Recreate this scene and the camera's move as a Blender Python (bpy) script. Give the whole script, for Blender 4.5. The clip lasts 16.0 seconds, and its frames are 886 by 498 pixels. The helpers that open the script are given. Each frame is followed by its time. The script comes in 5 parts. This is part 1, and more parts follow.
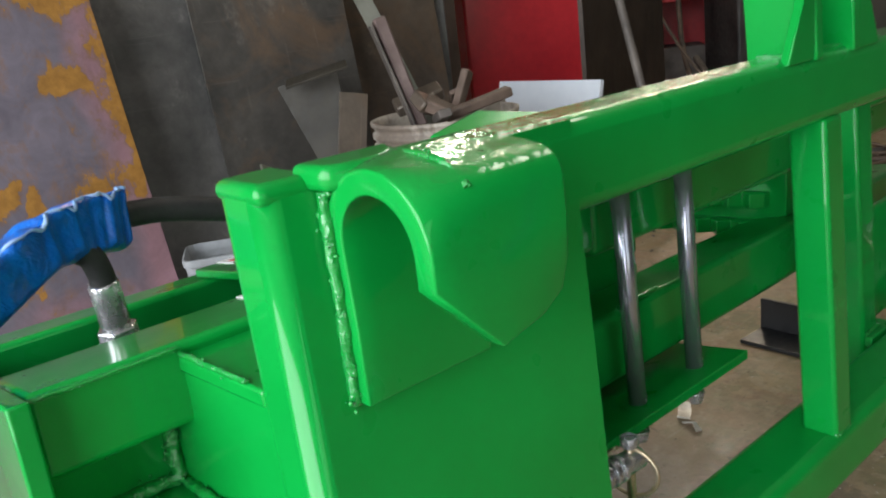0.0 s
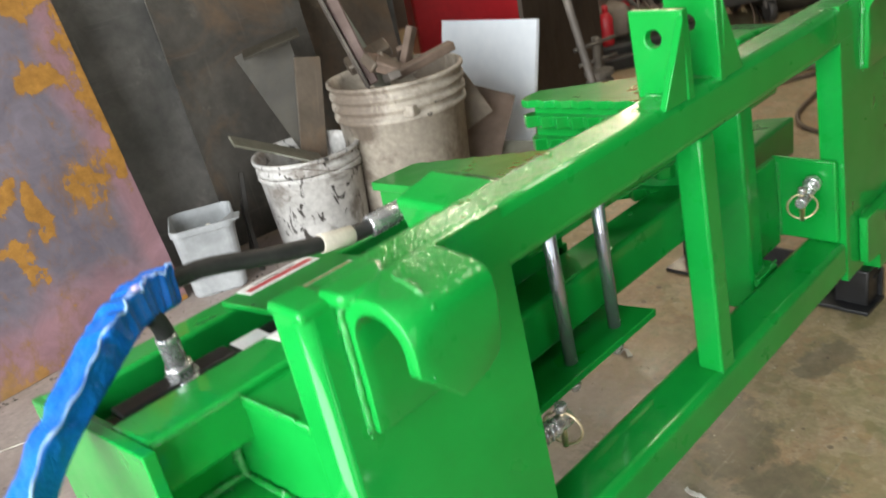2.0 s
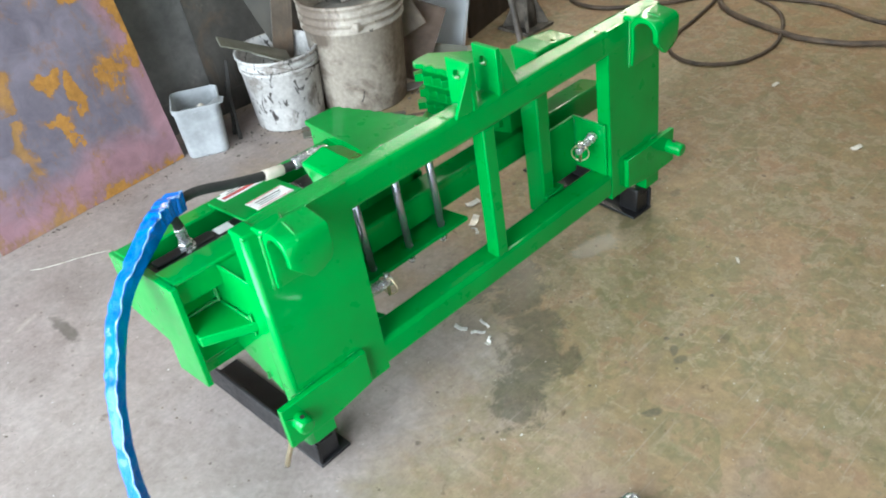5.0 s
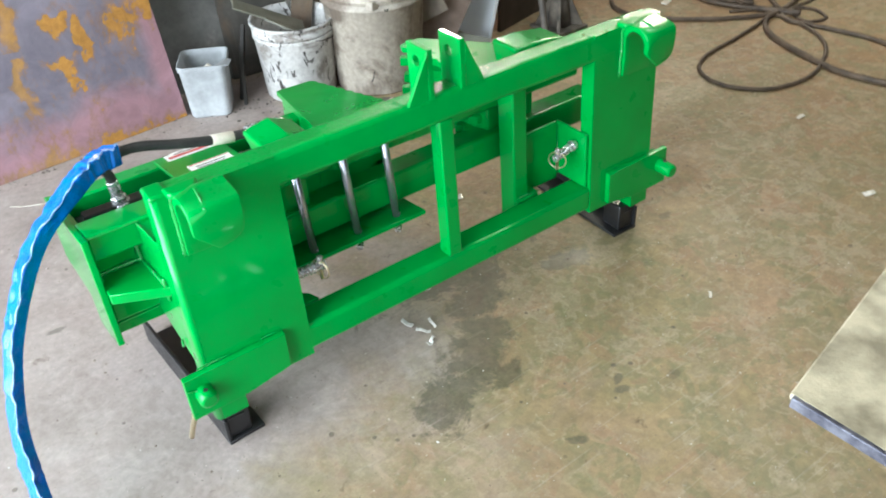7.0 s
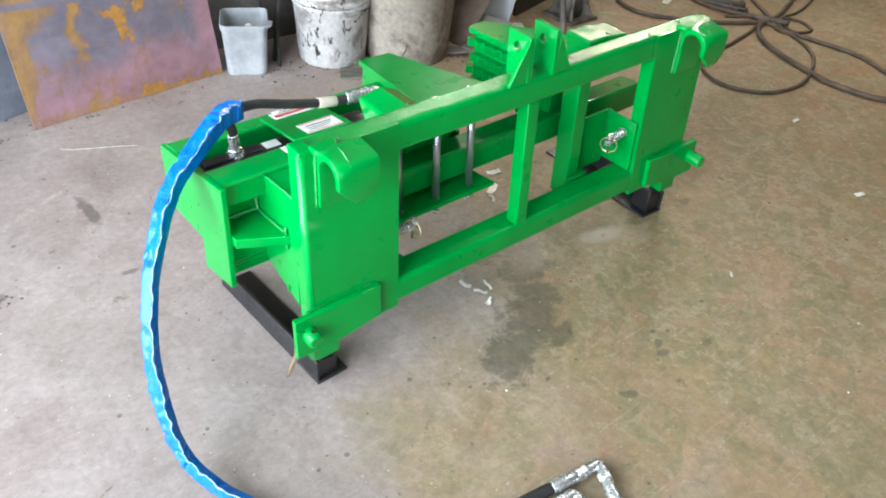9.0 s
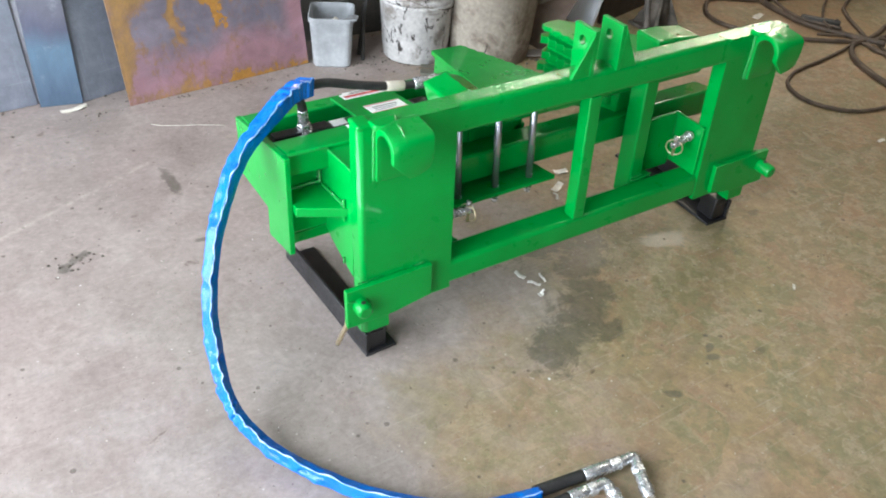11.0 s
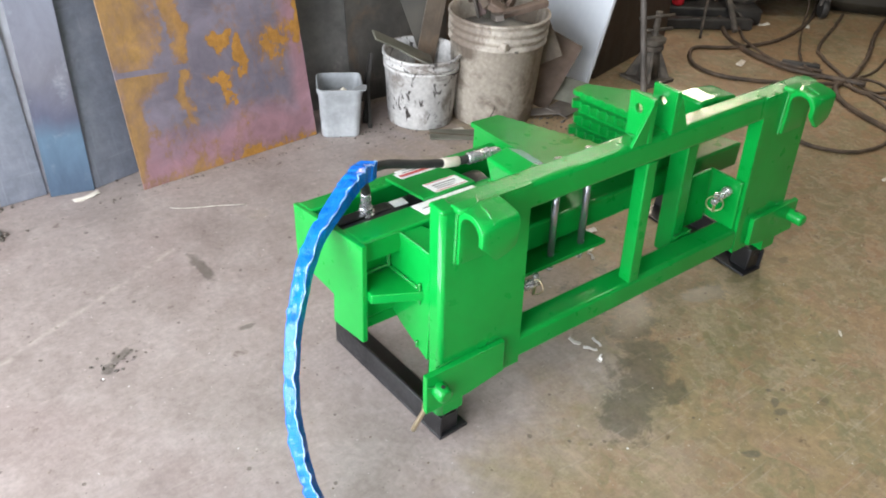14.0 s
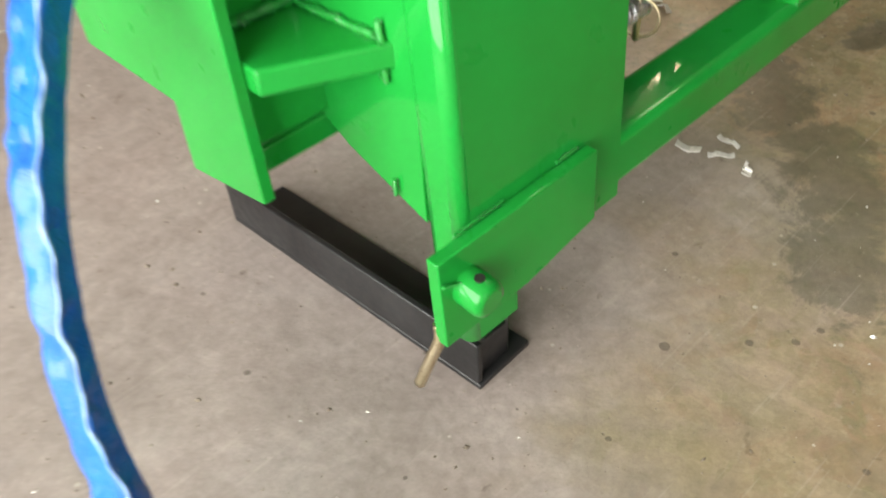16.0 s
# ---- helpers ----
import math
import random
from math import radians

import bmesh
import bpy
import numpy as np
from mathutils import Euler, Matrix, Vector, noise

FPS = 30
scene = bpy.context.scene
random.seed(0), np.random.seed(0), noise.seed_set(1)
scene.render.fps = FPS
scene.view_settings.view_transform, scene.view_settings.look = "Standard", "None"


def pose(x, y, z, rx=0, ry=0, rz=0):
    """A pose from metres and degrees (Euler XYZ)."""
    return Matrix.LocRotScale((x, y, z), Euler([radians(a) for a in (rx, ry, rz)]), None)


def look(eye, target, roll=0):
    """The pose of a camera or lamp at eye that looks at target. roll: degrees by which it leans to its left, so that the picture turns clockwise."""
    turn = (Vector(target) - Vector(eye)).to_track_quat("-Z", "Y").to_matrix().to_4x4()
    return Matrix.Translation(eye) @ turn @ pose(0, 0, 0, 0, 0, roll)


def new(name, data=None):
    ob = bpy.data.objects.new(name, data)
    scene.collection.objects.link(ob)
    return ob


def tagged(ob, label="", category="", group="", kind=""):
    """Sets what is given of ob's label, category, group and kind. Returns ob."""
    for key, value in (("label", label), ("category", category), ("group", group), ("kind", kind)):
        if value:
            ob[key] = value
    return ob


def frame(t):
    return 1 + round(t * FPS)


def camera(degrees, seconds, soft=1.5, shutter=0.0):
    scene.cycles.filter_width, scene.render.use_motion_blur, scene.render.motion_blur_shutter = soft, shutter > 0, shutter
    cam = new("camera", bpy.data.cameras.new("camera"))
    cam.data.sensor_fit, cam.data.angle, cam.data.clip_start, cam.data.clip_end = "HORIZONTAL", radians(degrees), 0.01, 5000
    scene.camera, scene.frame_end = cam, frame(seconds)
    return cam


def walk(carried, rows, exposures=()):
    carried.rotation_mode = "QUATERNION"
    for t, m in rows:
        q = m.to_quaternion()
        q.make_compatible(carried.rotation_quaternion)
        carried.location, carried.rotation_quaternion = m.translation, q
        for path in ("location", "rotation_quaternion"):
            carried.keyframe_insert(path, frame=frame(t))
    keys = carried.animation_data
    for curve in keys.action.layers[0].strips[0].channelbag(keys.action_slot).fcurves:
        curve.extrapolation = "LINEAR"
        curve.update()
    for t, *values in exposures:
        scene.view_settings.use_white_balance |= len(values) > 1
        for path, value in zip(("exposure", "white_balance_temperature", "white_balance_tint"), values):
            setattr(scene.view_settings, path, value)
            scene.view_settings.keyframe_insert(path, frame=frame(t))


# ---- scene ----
cam = camera(56.8, 16.0, soft=1.9, shutter=0.5)
PATH = [
    (0, (-0.121, -0.303, 0.591), (1.117, 1.168, 0.039), -6.8),
    (0.5, (-0.174, -0.349, 0.623), (1.073, 1.119, 0.084), -6.4),
    (1, (-0.236, -0.36, 0.647), (1.014, 1.081, 0.048), -6.2),
    (1.5, (-0.207, -0.398, 0.636), (1.071, 0.992, -0.025), -7.6),
    (2, (-0.205, -0.419, 0.767), (1.018, 0.943, -0.039), -11.0),
    (2.5, (-0.312, -0.462, 1.017), (0.851, 0.698, -0.125), -12.4),
    (3, (-0.456, -0.553, 1.206), (0.704, 0.511, -0.029), -12.4),
    (3.5, (-0.55, -0.7, 1.235), (0.633, 0.378, 0.035), -10.4),
    (3.7, (-0.577, -0.777, 1.246), (0.595, 0.313, 0.047), -9.3),
    (5.8, (-0.226, -1.011, 1.153), (0.719, 0.285, -0.041), -8.0),
    (6, (-0.195, -1.032, 1.138), (0.726, 0.272, -0.067), -8.0),
    (6.5, (-0.162, -1.055, 1.139), (0.723, 0.265, -0.076), -8.2),
    (7, (-0.199, -1.068, 1.168), (0.728, 0.24, -0.027), -2.8),
    (7.5, (-0.3, -1.049, 1.204), (0.655, 0.23, -0.002), 0.9),
    (8, (-0.401, -0.995, 1.225), (0.63, 0.222, 0.018), 2.6),
    (8.5, (-0.481, -0.977, 1.229), (0.574, 0.189, -0.007), 4.4),
    (9, (-0.526, -0.982, 1.246), (0.528, 0.176, 0.002), 5.2),
    (9.2, (-0.528, -0.991, 1.248), (0.523, 0.164, -0.002), 5.4),
    (11.3, (-0.515, -1.08, 1.224), (0.376, 0.229, 0.001), 4.5),
    (11.5, (-0.544, -1.055, 1.23), (0.384, 0.244, 0.026), 5.7),
    (12, (-0.641, -0.978, 1.253), (0.35, 0.306, 0.083), 5.1),
    (12.5, (-0.689, -0.946, 1.262), (0.308, 0.348, 0.108), 4.1),
    (13, (-0.698, -0.929, 1.261), (0.307, 0.367, 0.116), 4.0),
    (13.5, (-0.698, -0.924, 1.26), (0.325, 0.375, 0.136), 3.6),
    (14, (-0.68, -0.894, 1.248), (0.356, 0.388, 0.115), 3.4),
    (14.5, (-0.62, -0.824, 1.188), (0.418, 0.468, 0.068), 1.0),
    (15, (-0.473, -0.65, 1.024), (0.458, 0.627, -0.203), -3.4),
    (15.5, (-0.355, -0.451, 0.796), (0.547, 0.722, -0.549), -5.7),
    (16, (-0.282, -0.347, 0.614), (0.7, 0.738, -0.749), -4.1),
]
walk(cam, [(t, look(eye, target, roll)) for t, eye, target, roll in PATH],
     exposures=[(0, -0.38, 6550, 11), (0.5, 0.16, 6400, 11), (1.5, 0.24, 6700, 11), (2.0, 0.22, 6900, 9), (2.5, 0.35, 7200, 7), (3.0, 0.33, 7400, 6), (3.5, 0.5, 6700, 8), (6, 0.44, 6000, 3), (6.5, 0.47, 6000, 4), (7.25, 0.66, 6150, 5), (8.5, 0.6, 6100, 9), (9.0, 0.52, 6100, 9), (11.5, 0.27, 6300, 10),
                (13.5, 0.26, 6450, 12), (14.5, 0.26, 6500, 12), (15.5, 0.11, 6900, 10), (16, 0.17, 7500, 9)])

# ---- world and light ----
world = bpy.data.worlds.new("workshop_sky")
world.use_nodes = True
scene.world = world
wn = world.node_tree.nodes
sky = wn.new("ShaderNodeTexSky")
sky.sky_type = "NISHITA"
sky.sun_disc = False
sky.sun_elevation, sky.sun_rotation = radians(42), radians(250)
world.node_tree.links.new(sky.outputs[0], wn["Background"].inputs[0])
wn["Background"].inputs[1].default_value = 0.12


def area(name, eye, target, w, h, power, colour):
    data = bpy.data.lights.new(name, "AREA")
    data.shape, data.size, data.size_y, data.energy, data.color = "RECTANGLE", w, h, power, colour
    ob = new(name, data)
    ob.matrix_world = look(eye, target)
    return ob


# daylight in the big door on the left; the other lamps are added
area("door_daylight", (-2.08, -0.29, 1.3), (0.0, -0.29, 1.3), 2.95, 2.3, 240, (0.88, 0.945, 1.0))
# unseen fill lamp, added to lift the front faces
area("south_fill_light", (-1.0, -3.78, 1.4), (-1.0, 0.4, 1.4), 2.6, 2.4, 27, (1.0, 0.97, 0.92))
# unseen warm lamps, added so the tower and top beam catch glints
area("low_glint_light", (4.56, 2.55, 2.02), (0.0, 0.2, 1.8), 0.4, 0.34, 16, (1.0, 0.87, 0.66))
area("high_glint_light", (4.56, 2.55, 2.9), (0.0, 0.2, 2.3), 0.4, 0.42, 24, (1.0, 0.87, 0.66))
# unseen lamp, added and aimed for the glare on the hook top
area("hook_glint_light", (3.23, 3.39, 2.14), (3.23, 0.0, 2.14), 0.48, 0.36, 30, (1.0, 0.94, 0.76))
# unseen overhead lamps, added for general fill and sparkle on the top beam
area("overhead_fill_light", (2.9, 0.0, 3.42), (2.9, 0.0, 0.0), 0.5, 1.2, 27, (1.0, 0.96, 0.82))
area("beam_glint_light", (4.2, 2.95, 3.42), (4.2, 2.95, 0.0), 0.36, 0.36, 15, (1.0, 0.93, 0.76))

# ---- materials ----
def node(nt, kind, **kw):
    n = nt.nodes.new("ShaderNode" + kind)
    for k, v in kw.items():
        if k in n.inputs:
            n.inputs[k].default_value = v
    return n


def ramp(nt, fac, stops):
    r = nt.nodes.new("ShaderNodeValToRGB")
    e = r.color_ramp.elements
    while len(e) < len(stops):
        e.new(0.5)
    for el, (p, c) in zip(e, stops):
        el.position, el.color = p, (*c, 1) if len(c) == 3 else c
    nt.links.new(fac, r.inputs[0])
    return r.outputs[0]


def noise_fac(nt, scale, detail=4, rough=0.55, distort=0.0, coords="Object", vec=None, stretch=None):
    t = node(nt, "TexNoise", Scale=scale, Detail=detail, Roughness=rough, Distortion=distort)
    if vec is None:
        c = nt.nodes.new("ShaderNodeTexCoord")
        vec = c.outputs[coords]
    if stretch:
        m = nt.nodes.new("ShaderNodeMapping")
        m.inputs["Scale"].default_value = stretch
        nt.links.new(vec, m.inputs[0])
        vec = m.outputs[0]
    nt.links.new(vec, t.inputs["Vector"])
    return t.outputs["Fac"]


def mix(nt, fac, a, b, mode="MIX"):
    m = nt.nodes.new("ShaderNodeMix")
    m.data_type, m.blend_type = "RGBA", mode
    for sock, v in ((m.inputs[0], fac), (m.inputs[6], a), (m.inputs[7], b)):
        if isinstance(v, (int, float)):
            sock.default_value = v
        elif isinstance(v, tuple):
            sock.default_value = (*v, 1)
        else:
            nt.links.new(v, sock)
    return m.outputs[2]


def bump(nt, height, strength, dist=0.002, chain=None):
    b = node(nt, "Bump", Strength=strength, Distance=dist)
    nt.links.new(height, b.inputs["Height"])
    if chain is not None:
        nt.links.new(chain, b.inputs["Normal"])
    return b.outputs[0]


def material(name, rough=0.5, metal=0.0, colour=(0.5, 0.5, 0.5), coat=0.0):
    m = bpy.data.materials.new(name)
    m.use_nodes = True
    nt = m.node_tree
    p = nt.nodes["Principled BSDF"]
    p.inputs["Base Color"].default_value = (*colour, 1)
    p.inputs["Roughness"].default_value = rough
    p.inputs["Metallic"].default_value = metal
    p.inputs["Coat Weight"].default_value = coat
    p.inputs["Coat Roughness"].default_value = 0.11
    return m, nt, p


def varied(name, a, b, scale, rough=(0.4, 0.6), metal=0.0, coat=0.0, bumps=0.1, fine=None, bump_scale=None, stretch=None, contrast=(0.35, 0.65)):
    m, nt, p = material(name, rough[0], metal, a, coat)
    f = noise_fac(nt, scale, 5, stretch=stretch)
    c = ramp(nt, f, [(contrast[0], a), (contrast[1], b)])
    g = noise_fac(nt, fine or scale * 9, 4)
    c = mix(nt, 0.35, c, ramp(nt, g, [(0.3, (0.35, 0.35, 0.35)), (0.75, (0.65, 0.65, 0.65))]), "OVERLAY")
    nt.links.new(c, p.inputs["Base Color"])
    nt.links.new(ramp(nt, g, [(0.3, (rough[0],) * 3), (0.7, (rough[1],) * 3)]), p.inputs["Roughness"])
    if bumps:
        nt.links.new(bump(nt, noise_fac(nt, bump_scale or scale * 14, 4), bumps), p.inputs["Normal"])
    return m


def green_paint(name, lumps, gloss=0.05, size=95, ior=1.32):
    """Thick wet-looking green enamel; lumps: relief where it lies over weld spatter."""
    m, nt, p = material(name, 0.3, 0.0, (0.0, 0.25, 0.05), 1.0)
    p.inputs["Specular IOR Level"].default_value = 0.1
    p.inputs["Coat IOR"].default_value = ior
    f = noise_fac(nt, 7, 4)
    c = ramp(nt, f, [(0.3, (0.0006, 0.235, 0.031)), (0.7, (0.001, 0.30, 0.043))])
    dust = noise_fac(nt, 38, 5, 0.7)
    c = mix(nt, ramp(nt, dust, [(0.6, (0, 0, 0)), (0.95, (0.06, 0.06, 0.06))]), c, (0.03, 0.3, 0.07))
    nt.links.new(c, p.inputs["Base Color"])
    nt.links.new(ramp(nt, noise_fac(nt, 22, 3), [(0.3, (0.26,) * 3), (0.75, (0.38,) * 3)]), p.inputs["Roughness"])
    n = bump(nt, noise_fac(nt, 120, 2), 0.03, 0.001)
    n = bump(nt, noise_fac(nt, 11, 2), 0.05, 0.0025, n)
    if lumps:
        worms = ramp(nt, noise_fac(nt, size, 3, 0.5, 1.6), [(0.34, (0, 0, 0)), (0.5, (0.4, 0.4, 0.4)), (0.66, (1, 1, 1))])
        n = bump(nt, worms, lumps, 0.11 / size, n)
        n = bump(nt, noise_fac(nt, 24, 3, 0.6, 0.5), lumps * 0.3, 0.004, n)
    nt.links.new(n, p.inputs["Coat Normal"])
    nt.links.new(n, p.inputs["Normal"])
    p.inputs["Coat Roughness"].default_value = gloss
    return m


GREEN = green_paint("green_enamel", 0.0)
GREEN_LUMPY = green_paint("green_enamel_over_spatter", 0.55, 0.04, 100, 1.5)
GREEN_ROLLED = green_paint("green_enamel_on_rolled_plate", 0.2, 0.05, 60, 1.42)
GREEN_BEAD = green_paint("green_enamel_on_weld", 1.0, 0.03, 240, 1.75)
BLACK = varied("black_paint", (0.006, 0.006, 0.007), (0.02, 0.02, 0.021), 9, (0.3, 0.5), bumps=0.12)
RUBBER = varied("hose_rubber", (0.012, 0.012, 0.012), (0.03, 0.029, 0.028), 30, (0.5, 0.7), bumps=0.15)
ZINC = varied("zinc_plate", (0.5, 0.51, 0.52), (0.74, 0.74, 0.74), 30, (0.2, 0.32), metal=0.8, bumps=0.02, fine=120)
ROD = varied("bright_rod", (0.42, 0.45, 0.5), (0.5, 0.53, 0.58), 5, (0.2, 0.24), metal=0.85, bumps=0.0, fine=5)
BRASS = varied("yellow_zinc", (0.55, 0.45, 0.28), (0.7, 0.62, 0.45), 60, (0.25, 0.45), metal=1.0, bumps=0.1)


def sleeve_material():
    m, nt, p = material("blue_nylon_sleeve", 0.4, 0.0, (0.0, 0.13, 0.62), 0.5)
    p.inputs["Specular IOR Level"].default_value = 0.2
    p.inputs["Coat Roughness"].default_value = 0.13
    p.inputs["Coat Weight"].default_value = 0.45
    nt.links.new(ramp(nt, noise_fac(nt, 25, 4), [(0.3, (0.0, 0.085, 0.42)), (0.7, (0.0, 0.15, 0.58))]), p.inputs["Base Color"])
    n = bump(nt, noise_fac(nt, 110, 4, 0.6, 0.8), 0.6, 0.004)
    n = bump(nt, noise_fac(nt, 50, 3, 0.6, 0.6), 0.6, 0.006, n)
    n = bump(nt, noise_fac(nt, 22, 2, 0.5, 0.4), 0.4, 0.008, n)
    nt.links.new(bump(nt, noise_fac(nt, 900, 2), 0.08, 0.0005, n), p.inputs["Normal"])
    return m


SLEEVE = sleeve_material()
LABEL = varied("label_vinyl", (0.78, 0.78, 0.77), (0.86, 0.86, 0.85), 40, (0.25, 0.4), bumps=0.02)
LABEL_RED = varied("label_red", (0.45, 0.03, 0.03), (0.55, 0.05, 0.05), 40, (0.3, 0.4), bumps=0)
LABEL_INK = varied("label_ink", (0.02, 0.02, 0.02), (0.05, 0.05, 0.05), 40, (0.3, 0.4), bumps=0)
TAPE = varied("masking_tape", (0.55, 0.5, 0.42), (0.68, 0.62, 0.52), 60, (0.6, 0.8), bumps=0.1)


def maths(nt, op, *vals, clamp=False):
    k = nt.nodes.new("ShaderNodeMath")
    k.operation, k.use_clamp = op, clamp
    for s, v in zip(k.inputs, vals):
        if isinstance(v, (int, float)):
            s.default_value = v
        else:
            nt.links.new(v, s)
    return k.outputs[0]


def blob(nt, x, y, cx, cy, rx, ry, turn):
    """1 in the middle of an oval on the floor, falling to 0 at its rim."""
    ca, sa = math.cos(radians(turn)), math.sin(radians(turn))
    dx, dy = maths(nt, "SUBTRACT", x, cx), maths(nt, "SUBTRACT", y, cy)
    u = maths(nt, "ADD", maths(nt, "MULTIPLY", dx, ca / rx), maths(nt, "MULTIPLY", dy, sa / rx))
    v = maths(nt, "SUBTRACT", maths(nt, "MULTIPLY", dy, ca / ry), maths(nt, "MULTIPLY", dx, sa / ry))
    d = maths(nt, "SQRT", maths(nt, "ADD", maths(nt, "MULTIPLY", u, u), maths(nt, "MULTIPLY", v, v)))
    return maths(nt, "SUBTRACT", 1.0, d)


def concrete():
    m, nt, p = material("oil_stained_concrete", 0.5)
    tc = nt.nodes.new("ShaderNodeTexCoord")
    sep = nt.nodes.new("ShaderNodeSeparateXYZ")
    nt.links.new(tc.outputs["Object"], sep.inputs[0])
    x, y = sep.outputs[0], sep.outputs[1]
    big = noise_fac(nt, 1.3, 5, 0.6, 0.3)
    mid = noise_fac(nt, 6.0, 6, 0.62, 0.4)
    fine = noise_fac(nt, 80.0, 6, 0.75)
    # bare concrete
    c = ramp(nt, mid, [(0.28, (0.232, 0.19, 0.172)), (0.5, (0.30, 0.25, 0.228)), (0.72, (0.362, 0.31, 0.288))])
    c = mix(nt, ramp(nt, noise_fac(nt, 2.2, 4, 0.55, 0.8), [(0.5, (0, 0, 0)), (0.68, (0.5, 0.5, 0.5))]), c, (0.27, 0.205, 0.19))
    # brown and olive film plus painted-in warm light, both growing towards the right-hand side
    film = maths(nt, "ADD", maths(nt, "MULTIPLY", maths(nt, "SUBTRACT", maths(nt, "ADD", x, maths(nt, "MULTIPLY", y, -0.25)), 0.12), 0.7), maths(nt, "MULTIPLY", maths(nt, "SUBTRACT", big, 0.5), 1.6))
    film = ramp(nt, film, [(-0.0, (0, 0, 0)), (0.42, (0.95, 0.95, 0.95))])
    brown = ramp(nt, noise_fac(nt, 3.2, 4, 0.55, 0.5), [(0.32, (0.315, 0.2, 0.115)), (0.48, (0.295, 0.202, 0.105)), (0.58, (0.25, 0.185, 0.085)), (0.72, (0.2, 0.166, 0.075))])
    brown = mix(nt, maths(nt, "MULTIPLY", maths(nt, "SUBTRACT", x, 1.0), 0.8, clamp=True), brown, (0.255, 0.156, 0.072))
    brown = mix(nt, 0.5, brown, ramp(nt, noise_fac(nt, 16, 6, 0.68, 0.6), [(0.3, (0.26,) * 3), (0.72, (0.7,) * 3)]), "OVERLAY")
    c = mix(nt, film, c, brown)
    # flaked patches of the film, olive, brick-red or bare, crisp-edged with pale broken rims
    wash = noise_fac(nt, 1.9, 3, 0.5, 0.6)
    for scale, at, tone, amount in ((7.5, 0.56, (0.165, 0.15, 0.07), 0.72), (9.0, 0.57, (0.27, 0.155, 0.09), 0.55), (15.0, 0.59, (0.18, 0.168, 0.083), 0.7), (5.0, 0.56, (0.215, 0.18, 0.095), 0.62), (22.0, 0.61, (0.36, 0.285, 0.19), 0.6), (11.0, 0.58, (0.34, 0.26, 0.17), 0.5)):
        n = maths(nt, "ADD", noise_fac(nt, scale, 3, 0.5, 1.1), maths(nt, "MULTIPLY", maths(nt, "SUBTRACT", wash, 0.5), 0.4))
        n = maths(nt, "ADD", n, maths(nt, "MULTIPLY", maths(nt, "SUBTRACT", noise_fac(nt, scale * 7, 3, 0.6), 0.5), 0.06))
        speckle = ramp(nt, noise_fac(nt, scale * 6, 4, 0.7), [(0.4, (0.35,) * 3), (0.6, (1, 1, 1))])
        body = maths(nt, "MULTIPLY", maths(nt, "MULTIPLY", ramp(nt, n, [(at, (0, 0, 0)), (at + 0.014, (1, 1, 1))]), speckle), amount)
        c = mix(nt, maths(nt, "MULTIPLY", body, film), c, tone)
        rim = ramp(nt, n, [(at - 0.03, (0, 0, 0)), (at, (1, 1, 1)), (at + 0.012, (0, 0, 0))])
        broken = ramp(nt, noise_fac(nt, scale * 3, 3), [(0.48, (0, 0, 0)), (0.62, (0.36, 0.36, 0.36))])
        c = mix(nt, maths(nt, "MULTIPLY", maths(nt, "MULTIPLY", rim, broken), film), c, (0.34, 0.275, 0.175))
    # small dark pits
    pit = node(nt, "TexVoronoi", Scale=34.0, Randomness=1.0)
    nt.links.new(tc.outputs["Object"], pit.inputs["Vector"])
    pits = nt.nodes.new("ShaderNodeSeparateXYZ")
    nt.links.new(pit.outputs["Color"], pits.inputs[0])
    hole = maths(nt, "LESS_THAN", maths(nt, "ADD", pit.outputs["Distance"], maths(nt, "MULTIPLY", noise_fac(nt, 120, 2), 0.1)), maths(nt, "MULTIPLY", maths(nt, "POWER", pits.outputs[0], 5.0), 0.24))
    c = mix(nt, maths(nt, "MULTIPLY", hole, 0.62), c, (0.06, 0.046, 0.036))
    # dark oval heel marks
    vor = node(nt, "TexVoronoi", Scale=5.5, Randomness=1.0)
    wv2 = nt.nodes.new("ShaderNodeMapping")
    wv2.inputs["Scale"].default_value = (1.0, 1.7, 1.0)
    wv2.inputs["Rotation"].default_value = (0, 0, 0.5)
    nt.links.new(tc.outputs["Object"], wv2.inputs[0])
    nt.links.new(wv2.outputs[0], vor.inputs["Vector"])
    pick = nt.nodes.new("ShaderNodeSeparateXYZ")
    nt.links.new(vor.outputs["Color"], pick.inputs[0])
    mark = maths(nt, "SUBTRACT", maths(nt, "MULTIPLY", pick.outputs[0], 0.17), maths(nt, "ADD", vor.outputs["Distance"], maths(nt, "MULTIPLY", maths(nt, "SUBTRACT", noise_fac(nt, 40, 4, 0.65), 0.5), 0.14)))
    mark = maths(nt, "MULTIPLY", ramp(nt, mark, [(0.0, (0, 0, 0)), (0.02, (1, 1, 1))]), maths(nt, "MULTIPLY", maths(nt, "GREATER_THAN", pick.outputs[1], 0.45), film))
    c = mix(nt, maths(nt, "MULTIPLY", mark, 0.6), c, (0.11, 0.082, 0.045))
    # oil stains with ragged rims
    rag = maths(nt, "MULTIPLY", maths(nt, "SUBTRACT", noise_fac(nt, 14, 8, 0.78, 0.5), 0.5), 2.5)
    rag2 = maths(nt, "MULTIPLY", maths(nt, "SUBTRACT", noise_fac(nt, 30, 5, 0.7, 0.6), 0.5), 1.4)
    oil = None
